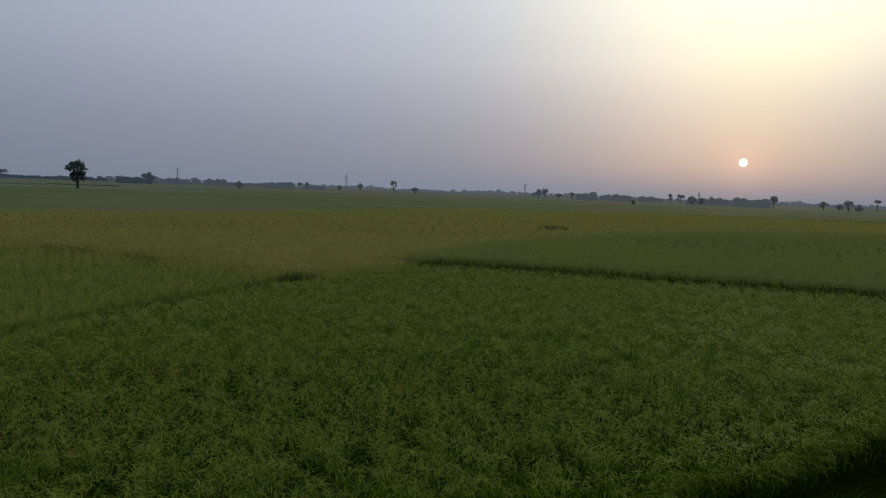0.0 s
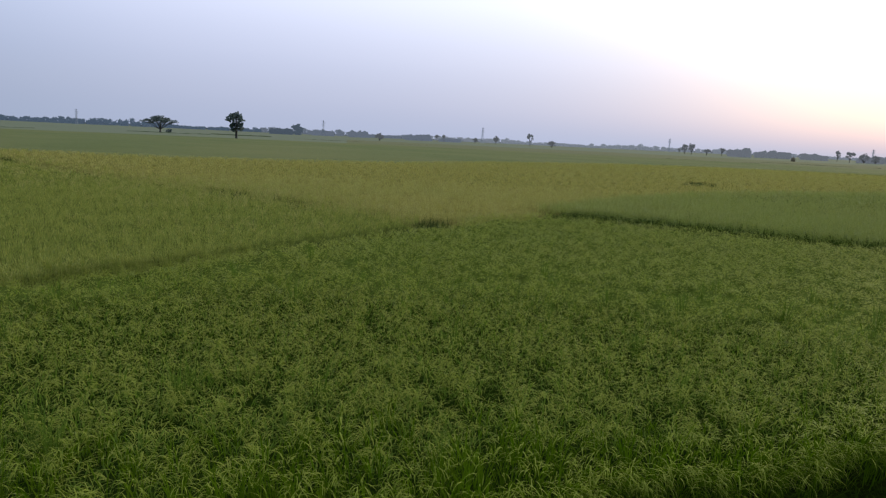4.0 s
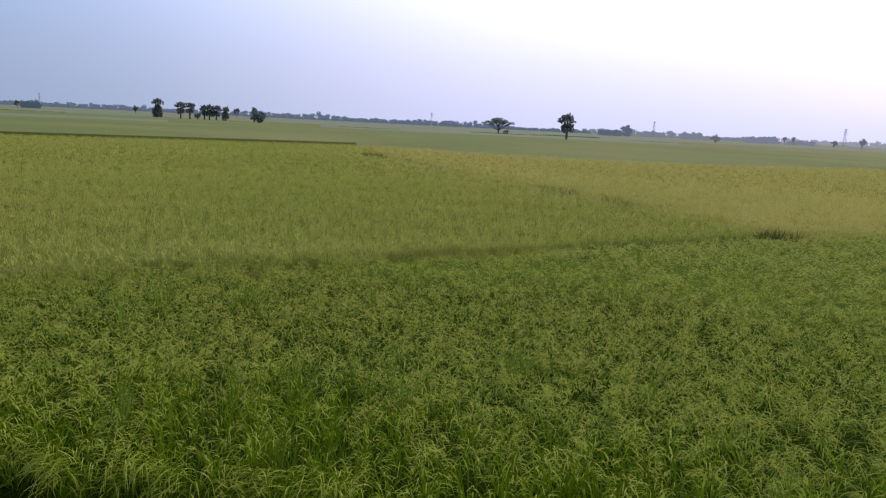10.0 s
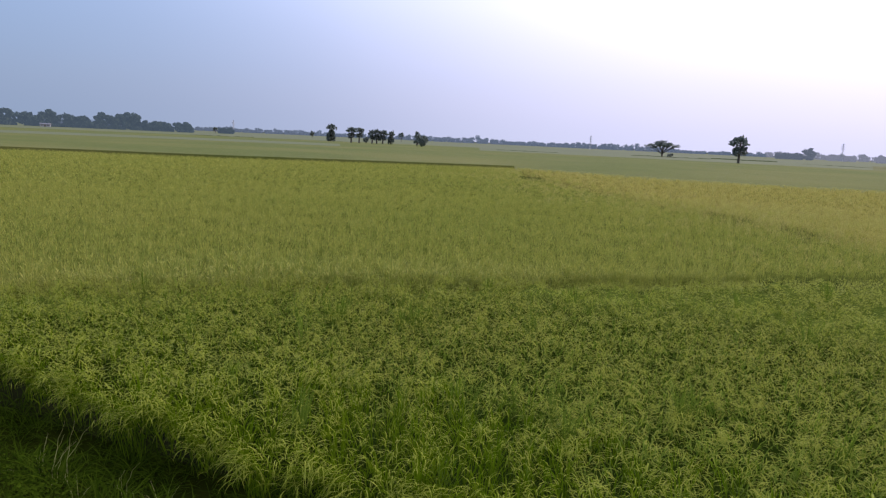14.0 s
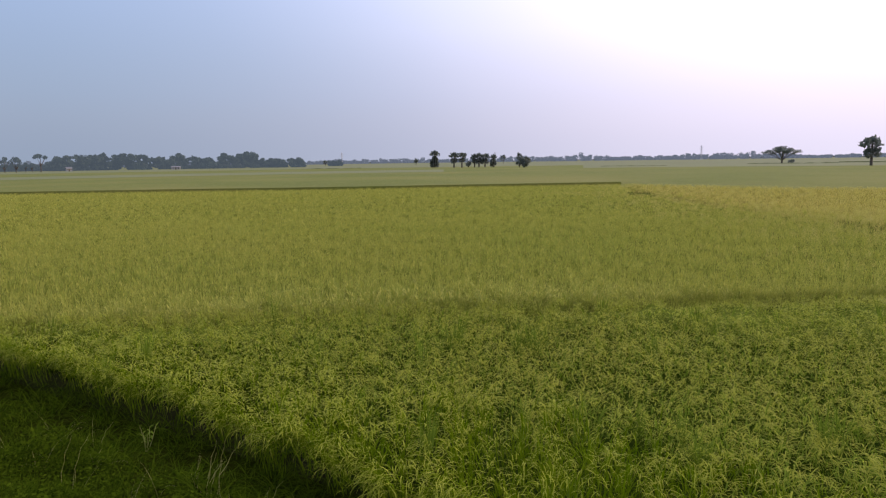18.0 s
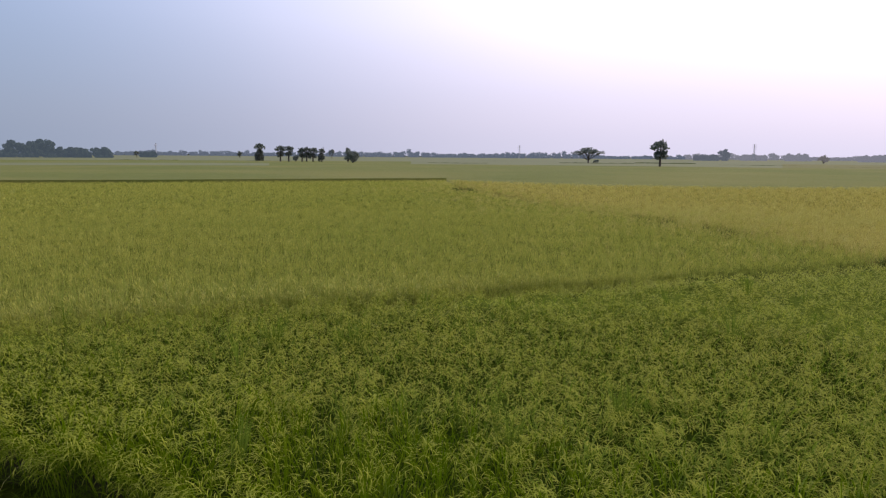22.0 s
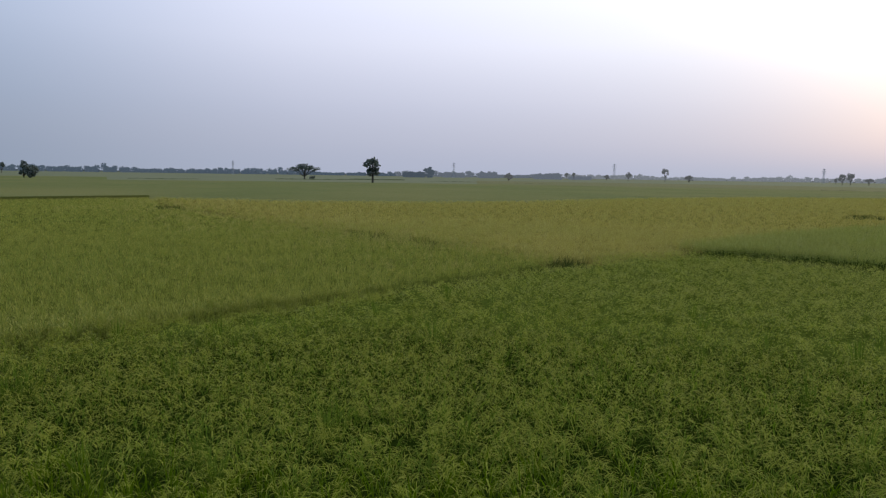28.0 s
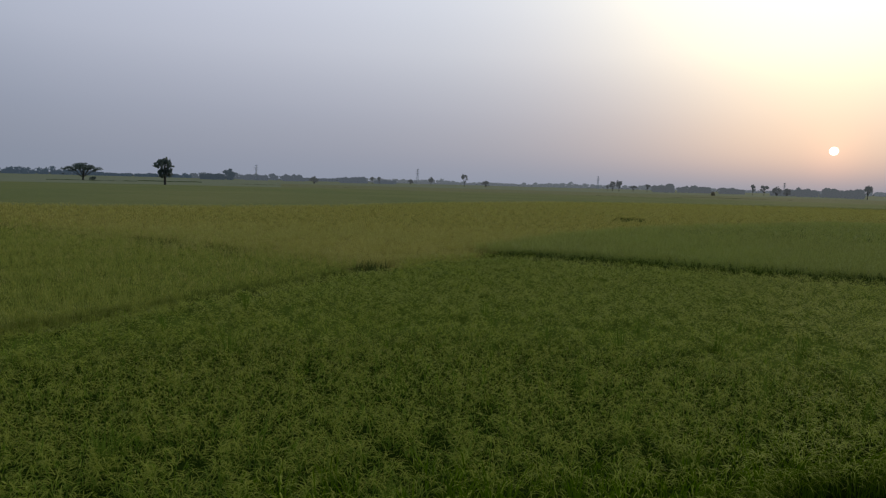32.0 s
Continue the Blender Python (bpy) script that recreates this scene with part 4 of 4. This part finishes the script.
def palmyra(az, dist, tall, width, skirt, label, group="", seed=1, trunk_lean=0.0, shaggy=1.0):
    """A fan palm: ringed trunk, an open head of fans with gaps of sky between them, and below a narrow waist the old fronds that hang down to the height skirt."""
    r = np.random.RandomState(seed)
    head = stand("palmyra_palm", az, dist, label, "palm tree", group)
    bm = bmesh.new()
    top = tall - width * 0.34
    rows = []
    for i in range(13):
        z = top * i / 12
        rad = (0.42 - 0.14 * i / 12) * (1.3 if i == 0 else 1) * (1.06 if i % 2 else 0.96) * (tall / 9) ** 0.5
        x = trunk_lean * (z / top) ** 2
        rows.append([bm.verts.new((x + rad * math.cos(k * math.tau / 9), rad * math.sin(k * math.tau / 9), z)) for k in range(9)])
    for p, q in zip(rows, rows[1:]):
        for k in range(9):
            bm.faces.new((p[k], p[(k + 1) % 9], q[(k + 1) % 9], q[k]))
    bm.faces.new(rows[-1])
    part("trunk", bm, BARK, head)
    v, f = fans(r, 22, (trunk_lean, 0, top), width * 0.22, width * 0.02, -10, 70, width * 0.13)
    crown = crown_part("crown", v, f, FROND, head)
    for count, lift, reach, lo, hi, size in ((20, 0.0, 0.42, -6, 14, 0.14), (16, 0.03, 0.37, 20, 45, 0.14), (9, 0.04, 0.28, 50, 85, 0.13)):
        for _ in range(count):
            v, f = fans(r, 1, (trunk_lean, 0, top + width * lift), width * reach, width * 0.02, lo, hi, width * size)
            crown_part("frond", v, f, FROND, crown)
    span = top - width * 0.12 - skirt
    if span > 0.4:
        vs, fs, k = [], [], 0
        for i in range(int(70 * span * shaggy)):
            q = r.rand()
            z = skirt + span * q
            bulge = width * 0.36 * math.sin(math.pi * (0.24 + 0.70 * q)) ** 0.8 * (0.45 + 0.55 * shaggy)
            v, f = fans(r, 1, (trunk_lean * (z / top) ** 2, 0, z), bulge, 0.1, -35, 15, width * 0.11)
            vs.append(v)
            fs.append(f + k)
            k += len(v)
        crown_part("skirt", np.concatenate(vs), np.concatenate(fs), FROND_DRY if seed % 3 == 0 else FROND, head, "hanging old fronds")
    return head


def umbrella_tree(az, dist, tall, width, label, seed):
    """A wide rain tree: a short forked trunk, long limbs that spread upwards, and flat sprays of leaves along and at the ends of them, open beneath."""
    r = np.random.RandomState(seed)
    head = stand("umbrella_tree", az, dist, label, "tree")
    fork = Vector((0.2, 0, tall * 0.24))
    bm = bmesh.new()
    limb(bm, (0, 0, -0.1), fork, 0.50, 0.36, 9)
    trunk = part("trunk", bm, BARK, head)
    centres, radii = [], []
    n = 22
    for i in range(n):
        a = math.tau * (i + r.uniform(-0.3, 0.3)) / n
        out = r.uniform(0.7, 1.0) if i % 2 else r.uniform(0.12, 0.6)
        tip = Vector((math.cos(a) * out * width * 0.44, math.sin(a) * out * width * 0.44, tall * (0.93 - 0.24 * out * out + r.uniform(-0.06, 0.05))))
        elbow = fork.lerp(tip, 0.5) + Vector((0, 0, tall * 0.07))
        bm = bmesh.new()
        limb(bm, fork - Vector((0, 0, 0.15)), elbow, 0.17, 0.10, 6)
        limb(bm, elbow, tip, 0.10, 0.04, 5)
        part("limb", bm, BARK, trunk)
        for k, size in ((1.0, 1.0), (0.82, 0.8), (0.66, 0.6)):
            p = fork.lerp(tip, k) + Vector((r.uniform(-0.6, 0.6), r.uniform(-0.6, 0.6), tall * (0.05 if k < 1 else 0.0) + r.uniform(0, 0.3)))
            s = width * 0.085 * size * r.uniform(0.8, 1.25)
            centres.append(tuple(p))
            radii.append((s, s, s * 0.36))
    v, f = leaf_cloud(centres, radii, 6500, 0.24, r)
    crown_part("crown", v, f, FOLIAGE, head)
    return head


def broadleaf(az, dist, tall, width, label, bare=0.35, flat=0.6, leaves=900, leaf=0.35, seed=1, group="", name="tree", clumps=12, lean=0.0, mat=None, squash=1.0):
    """A tree with a tapered trunk, limbs and a crown of leaf clumps: bare is the share of its height without leaves, flat the crown's flatness."""
    r = np.random.RandomState(seed)
    head = stand(name, az, dist, label, "tree", group)
    fork = tall * max(0.08, bare * 0.75)
    centres, radii = [], []
    ch = tall * (1 - bare)
    for i in range(clumps):
        a_, q = r.rand() * 6.28, r.rand() ** 0.5
        x, y = math.cos(a_) * q * width * 0.38, math.sin(a_) * q * width * 0.38
        hi = 1 - 0.62 * q * q * (1 - flat * 0.6)
        z = tall * bare + ch * (hi * (0.78 if r.rand() < flat else r.uniform(0.25, 0.8)))
        rad = width * r.uniform(0.09, 0.22) * (1.2 - 0.4 * q)
        centres.append((x + lean * (z / tall), y, min(z, tall - rad * 0.5 * ch / width)))
        radii.append((rad, rad, rad * squash * min(1.0, 0.55 + 0.5 * ch / width)))
    bm = bmesh.new()
    limb(bm, (0, 0, -0.1), (lean * 0.2, 0, fork), width * 0.022 + 0.12, width * 0.017 + 0.08)
    trunk = part("trunk", bm, BARK, head)
    for c_ in centres[:6]:
        bm = bmesh.new()
        limb(bm, (lean * 0.2, 0, fork * 0.95), c_, width * 0.02 + 0.06, 0.03, 5)
        part("limb", bm, BARK, trunk)
    v, f = leaf_cloud(centres, radii, leaves, leaf, r)
    v[:, 2] = np.maximum(v[:, 2], 0.15)
    crown_part("crown", v, f, mat or FOLIAGE, head)
    return head


def hazy(name, glow_strength, air):
    """Backdrop trees and woods, 480 m off and more, which never shift: dark leaves whose emission paints in the haze
    before them.
    """
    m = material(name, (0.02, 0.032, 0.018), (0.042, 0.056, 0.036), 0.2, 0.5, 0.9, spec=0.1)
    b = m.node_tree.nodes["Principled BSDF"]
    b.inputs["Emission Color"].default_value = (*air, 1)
    b.inputs["Emission Strength"].default_value = glow_strength
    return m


HAZE_NEAR = hazy("village_grove_haze_glow", 1.0, (0.044, 0.063, 0.088))
HAZE_SUN = hazy("groves_bright_haze_glow", 1.0, (0.18, 0.185, 0.22))
HAZE_SUN_FAR = hazy("woods_bright_haze_glow", 1.0, (0.25, 0.26, 0.315))
HAZE_EDGE = hazy("woods_grey_haze_glow", 1.0, (0.16, 0.175, 0.23))
HAZE_TREE = hazy("far_trees_bright_haze_glow", 1.0, (0.11, 0.11, 0.125))
HAZE_MID = hazy("groves_haze_glow", 1.0, (0.085, 0.102, 0.14))
HAZE = hazy("distant_woods_haze_glow", 1.0, (0.085, 0.11, 0.165))

DARK_PALM = "dark fan palm with a skirt of old fronds in the rice"
palmyra(29.06, 240, 9.4, 7.2, 4.1, "tall dark fan palm with a shaggy skirt, alone in the rice", seed=2, shaggy=0.72)
palmyra(62.73, 345, 9.1, 6.0, 0.9, DARK_PALM, "far palms", 5)
for az, tall, width, skirt, seed, shaggy in ((61.05, 7.7, 5.4, 3.5, 6, 0.7), (60.37, 7.6, 5.3, 3.6, 7, 0.7), (59.27, 6.9, 4.9, 3.0, 8, 0.8), (58.88, 7.2, 5.2, 2.9, 10, 0.9), (58.36, 6.9, 5.2, 2.8, 11, 0.9)):
    palmyra(az, 320, tall, width, skirt, "fan palm in a short row on a field edge", "row of palms", seed, 0.3, shaggy)
palmyra(57.66, 320, 6.6, 4.6, 1.5, "bushy fan palm at the end of a palm row", "row of palms", 13, 0.1, 0.9)
broadleaf(59.80, 318, 3.9, 3.6, "low dark shrub among fan palms", 0.22, 0.3, 500, 0.3, 21, name="shrub")
broadleaf(54.98, 290, 6.3, 5.8, "dense dark tree with a flat top on a field edge", 0.06, 0.3, 2600, 0.3, 22, clumps=24)
broadleaf(55.42, 292, 5.7, 4.2, "dark bushy tree leaning on a larger one", 0.2, 0.4, 1000, 0.3, 122, clumps=12)
umbrella_tree(34.85, 360, 8.2, 18.5, "wide flat-topped tree like an umbrella on spreading limbs", 23)
broadleaf(34.15, 352, 2.4, 4.2, "low dark shrub beside the umbrella-shaped tree", 0.1, 0.6, 300, 0.25, 57, name="shrub")
for az, dist, tall, width, bare, flat, seed, label in [
        (17.25, 500, 5.8, 7.2, 0.12, 0.5, 24, "small round tree in far fields"), (4.3, 680, 14.2, 9.0, 0.42, 0.4, 25, "tall airy tree on a bare trunk"),
        (2.44, 650, 6.8, 8.5, 0.1, 0.7, 26, "low dark bushy tree in hazy fields"), (7.22, 700, 10.2, 6.5, 0.3, 0.4, 27, "slender dark tree in hazy far fields"), (9.0, 700, 6.8, 6.0, 0.25, 0.6, 28, "small dark tree in hazy far fields"),
        (12.29, 750, 8.2, 4.6, 0.5, 0.6, 29, "far tree with a round head on a bare trunk"), (11.7, 750, 8.4, 4.8, 0.5, 0.6, 30, "far tree with a round head on a bare trunk"),
        (-8.32, 650, 9.6, 8.0, 0.3, 0.5, 31, "tall airy tree with a bare trunk"), (-8.85, 650, 11.2, 8.4, 0.3, 0.5, 32, "tall airy tree with a bare trunk"),
        (-10.0, 650, 5.2, 8.0, 0.4, 0.8, 33, "low spreading tree in hazy fields"), (-11.1, 640, 7.2, 6.0, 0.45, 0.9, 34, "palm-like tree with a leaning trunk"),
        (-7.9, 700, 6.2, 3.0, 0.3, 0.5, 35, "small dark tree in hazy far fields"), (-19.1, 620, 9.6, 5.4, 0.3, 0.6, 36, "far tree with a dense head"), (-19.9, 620, 9.3, 6.6, 0.35, 0.8, 37, "far tree with a flat head"),
        (-20.8, 610, 8.2, 8.0, 0.1, 0.5, 38, "bushy dark tree beside a far grove"), (-21.5, 610, 7.6, 6.0, 0.1, 0.5, 39, "bushy dark tree beside a far grove"), (-26.75, 500, 10.0, 6.0, 0.35, 0.4, 40, "tall feathery tree at the end of a grove"),
        (-30.18, 520, 6.8, 7.4, 0.25, 0.6, 41, "round dark tree standing in far fields"), (-31.2, 520, 5.6, 5.0, 0.2, 0.5, 42, "small dark tree in hazy far fields"), (-31.78, 520, 9.2, 6.6, 0.12, 0.7, 43, "tall dark tree standing in far fields"),
        (-32.45, 520, 5.4, 6.6, 0.1, 0.4, 44, "round dark shrub beside far trees"), (-33.55, 540, 8.8, 5.4, 0.55, 0.9, 45, "far tree with a flat head on a bare trunk"),
        (97.6, 480, 11.0, 7.5, 0.15, 0.5, 146, "dark leafy tree beside a far grove"), (96.6, 490, 10.2, 7.0, 0.15, 0.5, 147, "dark leafy tree beside a far grove"),
        (95.6, 480, 11.2, 6.5, 0.2, 0.5, 46, "dark leafy tree beside a far grove"), (94.9, 480, 11.2, 7.5, 0.2, 0.5, 47, "dark leafy tree beside a far grove"), (94.3, 500, 7.0, 4.0, 0.3, 0.5, 48, "small dark tree in hazy far fields"),
        (93.9, 500, 6.8, 3.6, 0.3, 0.5, 49, "small dark tree in hazy far fields"), (93.35, 480, 12.0, 9.0, 0.45, 0.95, 50, "flat-topped dark tree beside a far grove"), (72.06, 620, 6.0, 4.6, 0.3, 0.7, 51, "small dark tree in hazy far fields"),
        (64.3, 620, 6.8, 5.0, 0.2, 0.5, 52, "small dark tree in hazy far fields"), (55.4, 640, 11.6, 7.0, 0.25, 0.5, 53, "tall dark tree standing in far fields"), (56.75, 640, 10.2, 6.0, 0.25, 0.5, 54, "tall dark tree standing in far fields")]:
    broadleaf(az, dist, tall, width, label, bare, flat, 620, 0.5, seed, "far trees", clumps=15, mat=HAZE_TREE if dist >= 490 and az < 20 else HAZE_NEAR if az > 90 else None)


# groves: belts of trees too far to tell apart
def grove(az0, az1, dist, tall, depth, label, seed, mat=None, density=1.0, leaf=0.8):
    """A belt of trees between two bearings: broad crowns of leaf clumps side by side, of uneven height, and bushes down to the ground."""
    r = np.random.RandomState(seed)
    span = radians(abs(az1 - az0)) * dist
    cs, rs, x = [], [], 0.0
    while x < span:
        w = tall * r.uniform(0.55, 1.15)
        mid, h = min(x + w / 2, span - w * 0.3), tall * r.uniform(0.78, 1.08)
        back = dist + r.uniform(0, depth)
        for k in range(16):
            u, z = r.uniform(-0.5, 0.5), r.rand() ** 0.7
            top = h * (1 - 1.1 * u * u)
            rad = w * r.uniform(0.15, 0.24)
            p = direction(az0 + math.copysign(math.degrees((mid + u * w) / dist), az1 - az0), 0) * (back + r.uniform(-0.3, 0.3) * w)
            cs.append((p.x, p.y, max(rad * 0.5, z * top - rad * 0.55)))
            rs.append((rad, rad, rad * 0.7))
        x += w * r.uniform(0.42, 0.62)
    v, f = leaf_cloud(cs, rs, int(len(cs) * 60 * density), leaf, r)
    v[:, 2] = np.maximum(v[:, 2], 0.1)
    return tagged(new("grove", triangles("grove", v, f, [mat or FOLIAGE])), label, "trees", "far groves", "stuff")


for az0, az1, dist, tall, label, seed in [
        (98.8, 92.6, 585, 5.4, "low undergrowth between far trees", 60), (93.0, 77.9, 560, 13.2, "long dark grove round a village", 61), (77.5, 75.5, 560, 8.6, "dark clump of trees", 62), (75.25, 74.0, 560, 8.5, "dark clump of trees", 63),
        (71.8, 70.7, 640, 5.6, "low dark clump of trees", 64), (-11.5, -13.1, 640, 8.2, "hazy grove", 65), (-13.5, -15.9, 700, 7.2, "hazy grove", 66),
        (-16.6, -18.4, 700, 6.0, "low hazy grove", 67), (-20.4, -21.9, 630, 6.0, "low hazy grove", 68), (-22.0, -23.4, 600, 7.0, "dense dark grove", 69),
        (-23.8, -25.2, 580, 6.9, "dense dark grove", 70), (-25.3, -26.4, 540, 7.0, "dense dark grove", 71), (26.4, 24.7, 800, 7.4, "hazy grove", 72), (24.6, 23.9, 800, 13.4, "tall block of hazy trees", 73), (15.0, 12.9, 800, 8.0, "rounded hazy grove", 74),
        (12.1, 10.3, 800, 4.6, "low hazy grove", 75), (19.8, 18.2, 900, 9.0, "hazy grove", 76), (22.9, 21.2, 900, 7.6, "low hazy grove", 77)]:
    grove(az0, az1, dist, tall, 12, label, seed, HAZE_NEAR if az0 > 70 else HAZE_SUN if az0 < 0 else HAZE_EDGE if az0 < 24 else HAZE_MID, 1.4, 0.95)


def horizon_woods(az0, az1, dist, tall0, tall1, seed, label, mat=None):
    r = np.random.RandomState(seed)
    span = radians(abs(az1 - az0)) * dist
    n = int(span / 6)
    cs, rs = [], []
    for i in range(n):
        k = (i + r.uniform(-0.4, 0.4)) / n
        h = (tall0 + (tall1 - tall0) * k) * (0.66 + 0.3 * r.rand() ** 2 + 0.16 * math.sin(k * span / 55) + 0.12 * math.sin(k * span / 19 + 1) + (0.45 if r.rand() < 0.07 else 0))
        p = direction(az0 + (az1 - az0) * k, 0) * (dist + r.uniform(0, 40))
        for z in (0.15, 0.5, 0.8):
            cs.append((p.x, p.y, h * z))
            rs.append((4.6, 4.6, max(1.2, h * 0.27)))
    v, f = leaf_cloud(cs, rs, len(cs) * 50, 1.5, r)
    v[:, 2] = np.maximum(v[:, 2], 0.0)
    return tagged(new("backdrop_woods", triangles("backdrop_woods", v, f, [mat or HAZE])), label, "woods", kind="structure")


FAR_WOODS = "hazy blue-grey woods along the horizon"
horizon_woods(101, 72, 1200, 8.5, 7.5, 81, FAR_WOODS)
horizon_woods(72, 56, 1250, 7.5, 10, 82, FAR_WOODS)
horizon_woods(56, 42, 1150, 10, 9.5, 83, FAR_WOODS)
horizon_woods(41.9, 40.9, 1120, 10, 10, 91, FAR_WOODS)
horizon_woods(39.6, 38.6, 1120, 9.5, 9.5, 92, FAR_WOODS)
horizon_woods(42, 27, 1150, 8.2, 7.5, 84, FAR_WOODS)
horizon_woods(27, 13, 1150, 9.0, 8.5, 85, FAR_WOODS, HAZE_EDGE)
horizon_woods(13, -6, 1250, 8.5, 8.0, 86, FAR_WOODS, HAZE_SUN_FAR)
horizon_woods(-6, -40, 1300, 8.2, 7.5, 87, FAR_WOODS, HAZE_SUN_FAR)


# ---- pylons, huts, stacks ----
def bar(bm, p, q, w):
    p, q = Vector(p), Vector(q)
    axis = (q - p).normalized()
    s = axis.orthogonal().normalized() * w / 2
    t = axis.cross(s)
    a_ = [bm.verts.new(p + s * i + t * j) for i, j in ((1, 1), (-1, 1), (-1, -1), (1, -1))]
    b_ = [bm.verts.new(q + s * i + t * j) for i, j in ((1, 1), (-1, 1), (-1, -1), (1, -1))]
    for i in range(4):
        bm.faces.new((a_[i], a_[(i + 1) % 4], b_[(i + 1) % 4], b_[i]))
    bm.faces.new(a_[::-1])
    bm.faces.new(b_)


def pylon(az, dist, tall, base, label, turn=0.0):
    """A lattice mast: four legs, bracing and three cross-arms."""
    head = stand("pylon", az, dist, label, "pylon", "pylons")
    head.rotation_euler = (0, 0, radians(az + turn))
    neck = 0.28

    def at(k, sx, sy):
        w = base / 2 * (1 - k) + neck * k
        return (sx * w, sy * w, tall * k)
    corners = ((1, 1), (-1, 1), (-1, -1), (1, -1))
    for c_ in corners:
        bm = bmesh.new()
        bar(bm, at(0, *c_), at(1, *c_), 0.13)
        part("leg", bm, STEEL, head)
    bm = bmesh.new()
    n = 8
    for i in range(n):
        k0, k1 = i / n, (i + 1) / n
        for j in range(4):
            a_, b_ = corners[j], corners[(j + 1) % 4]
            bar(bm, at(k0, *a_), at(k1, *b_), 0.055)
            bar(bm, at(k0, *b_), at(k1, *a_), 0.055)
            bar(bm, at(k1, *a_), at(k1, *b_), 0.055)
    part("bracing", bm, STEEL, head)
    for k, reach in ((0.70, 0.13), (0.82, 0.15), (0.94, 0.11)):
        bm = bmesh.new()
        z, x = tall * k, tall * reach
        for s in (-1, 1):
            bar(bm, (0, 0, z + 0.5), (s * x, 0, z), 0.13)
            bar(bm, (0, 0, z - 0.4), (s * x, 0, z), 0.13)
        part("cross_arm", bm, STEEL, head)
    return head


MAST = "slim grey lattice power pylon on the horizon"
for az, dist, tall, base in ((40.6, 940, 19.0, 2.4), (22.0, 900, 20.6, 2.2), (8.38, 880, 21.0, 3.4), (-7.1, 900, 17.6, 2.2), (70.65, 900, 16.5, 2.0), (57.45, 1000, 15.0, 2.0), (-21.3, 900, 14.5, 2.0)):
    pylon(az, dist, tall, base, MAST, 25)


def haystack(az, dist, tall, width):
    r = np.random.RandomState(5)
    head = stand("haystack", az, dist, "dark weathered straw stack in the fields", "haystack")
    bm = bmesh.new()
    rows = []
    for k, w in ((0, 0.9), (0.2, 1.0), (0.5, 0.95), (0.75, 0.7), (0.93, 0.3)):
        rows.append([bm.verts.new((width / 2 * w * math.cos(i * math.tau / 12) * r.uniform(0.93, 1.07), width / 2 * w * math.sin(i * math.tau / 12), tall * k)) for i in range(12)])
    for p, q in zip(rows, rows[1:]):
        for i in range(12):
            bm.faces.new((p[i], p[(i + 1) % 12], q[(i + 1) % 12], q[i]))
    bm.faces.new(rows[-1])
    part("stack", bm, STRAW, head)
    bm = bmesh.new()
    limb(bm, (0, 0, 0), (0, 0, tall * 1.18), 0.12, 0.06)
    part("pole", bm, BARK, head)


haystack(-16.2, 420, 3.0, 2.4)


def hut(az, dist, wide, deep, tall, label, turn):
    head = stand("village_house", az, dist, label, "house", "far houses")
    head.rotation_euler = (0, 0, radians(az + turn))
    bm = bmesh.new()
    bmesh.ops.create_cube(bm, size=1, matrix=Matrix.Translation((0, 0, tall * 0.35)) @ Matrix.Diagonal((wide, deep, tall * 0.7, 1)))
    wall = part("wall", bm, PLASTER, head)
    bm = bmesh.new()
    x, y, z0, z1 = wide * 0.56, deep * 0.62, tall * 0.68, tall
    v = [bm.verts.new(p) for p in ((-x, -y, z0), (x, -y, z0), (x, y, z0), (-x, y, z0), (-x, 0, z1), (x, 0, z1))]
    for f in ((0, 1, 5, 4), (2, 3, 4, 5), (1, 2, 5), (3, 0, 4), (3, 2, 1, 0)):
        bm.faces.new([v[i] for i in f])
    part("roof", bm, ROOF, head)
    bm = bmesh.new()
    bmesh.ops.create_cube(bm, size=1, matrix=Matrix.Translation((0, -deep / 2, tall * 0.3)) @ Matrix.Diagonal((0.9, 0.08, tall * 0.55, 1)))
    part("door", bm, BARK, wall)
    for s in (-1, 1):
        bm = bmesh.new()
        bmesh.ops.create_cube(bm, size=1, matrix=Matrix.Translation((s * wide * 0.3, -deep / 2, tall * 0.4)) @ Matrix.Diagonal((0.7, 0.1, tall * 0.22, 1)))
        part("window", bm, BARK, wall)


hut(91.55, 520, 3.6, 3.0, 3.0, "small pale house before a grove", 10)
hut(84.0, 530, 6.0, 4.0, 2.6, "low house with brownish walls before a grove", -8)
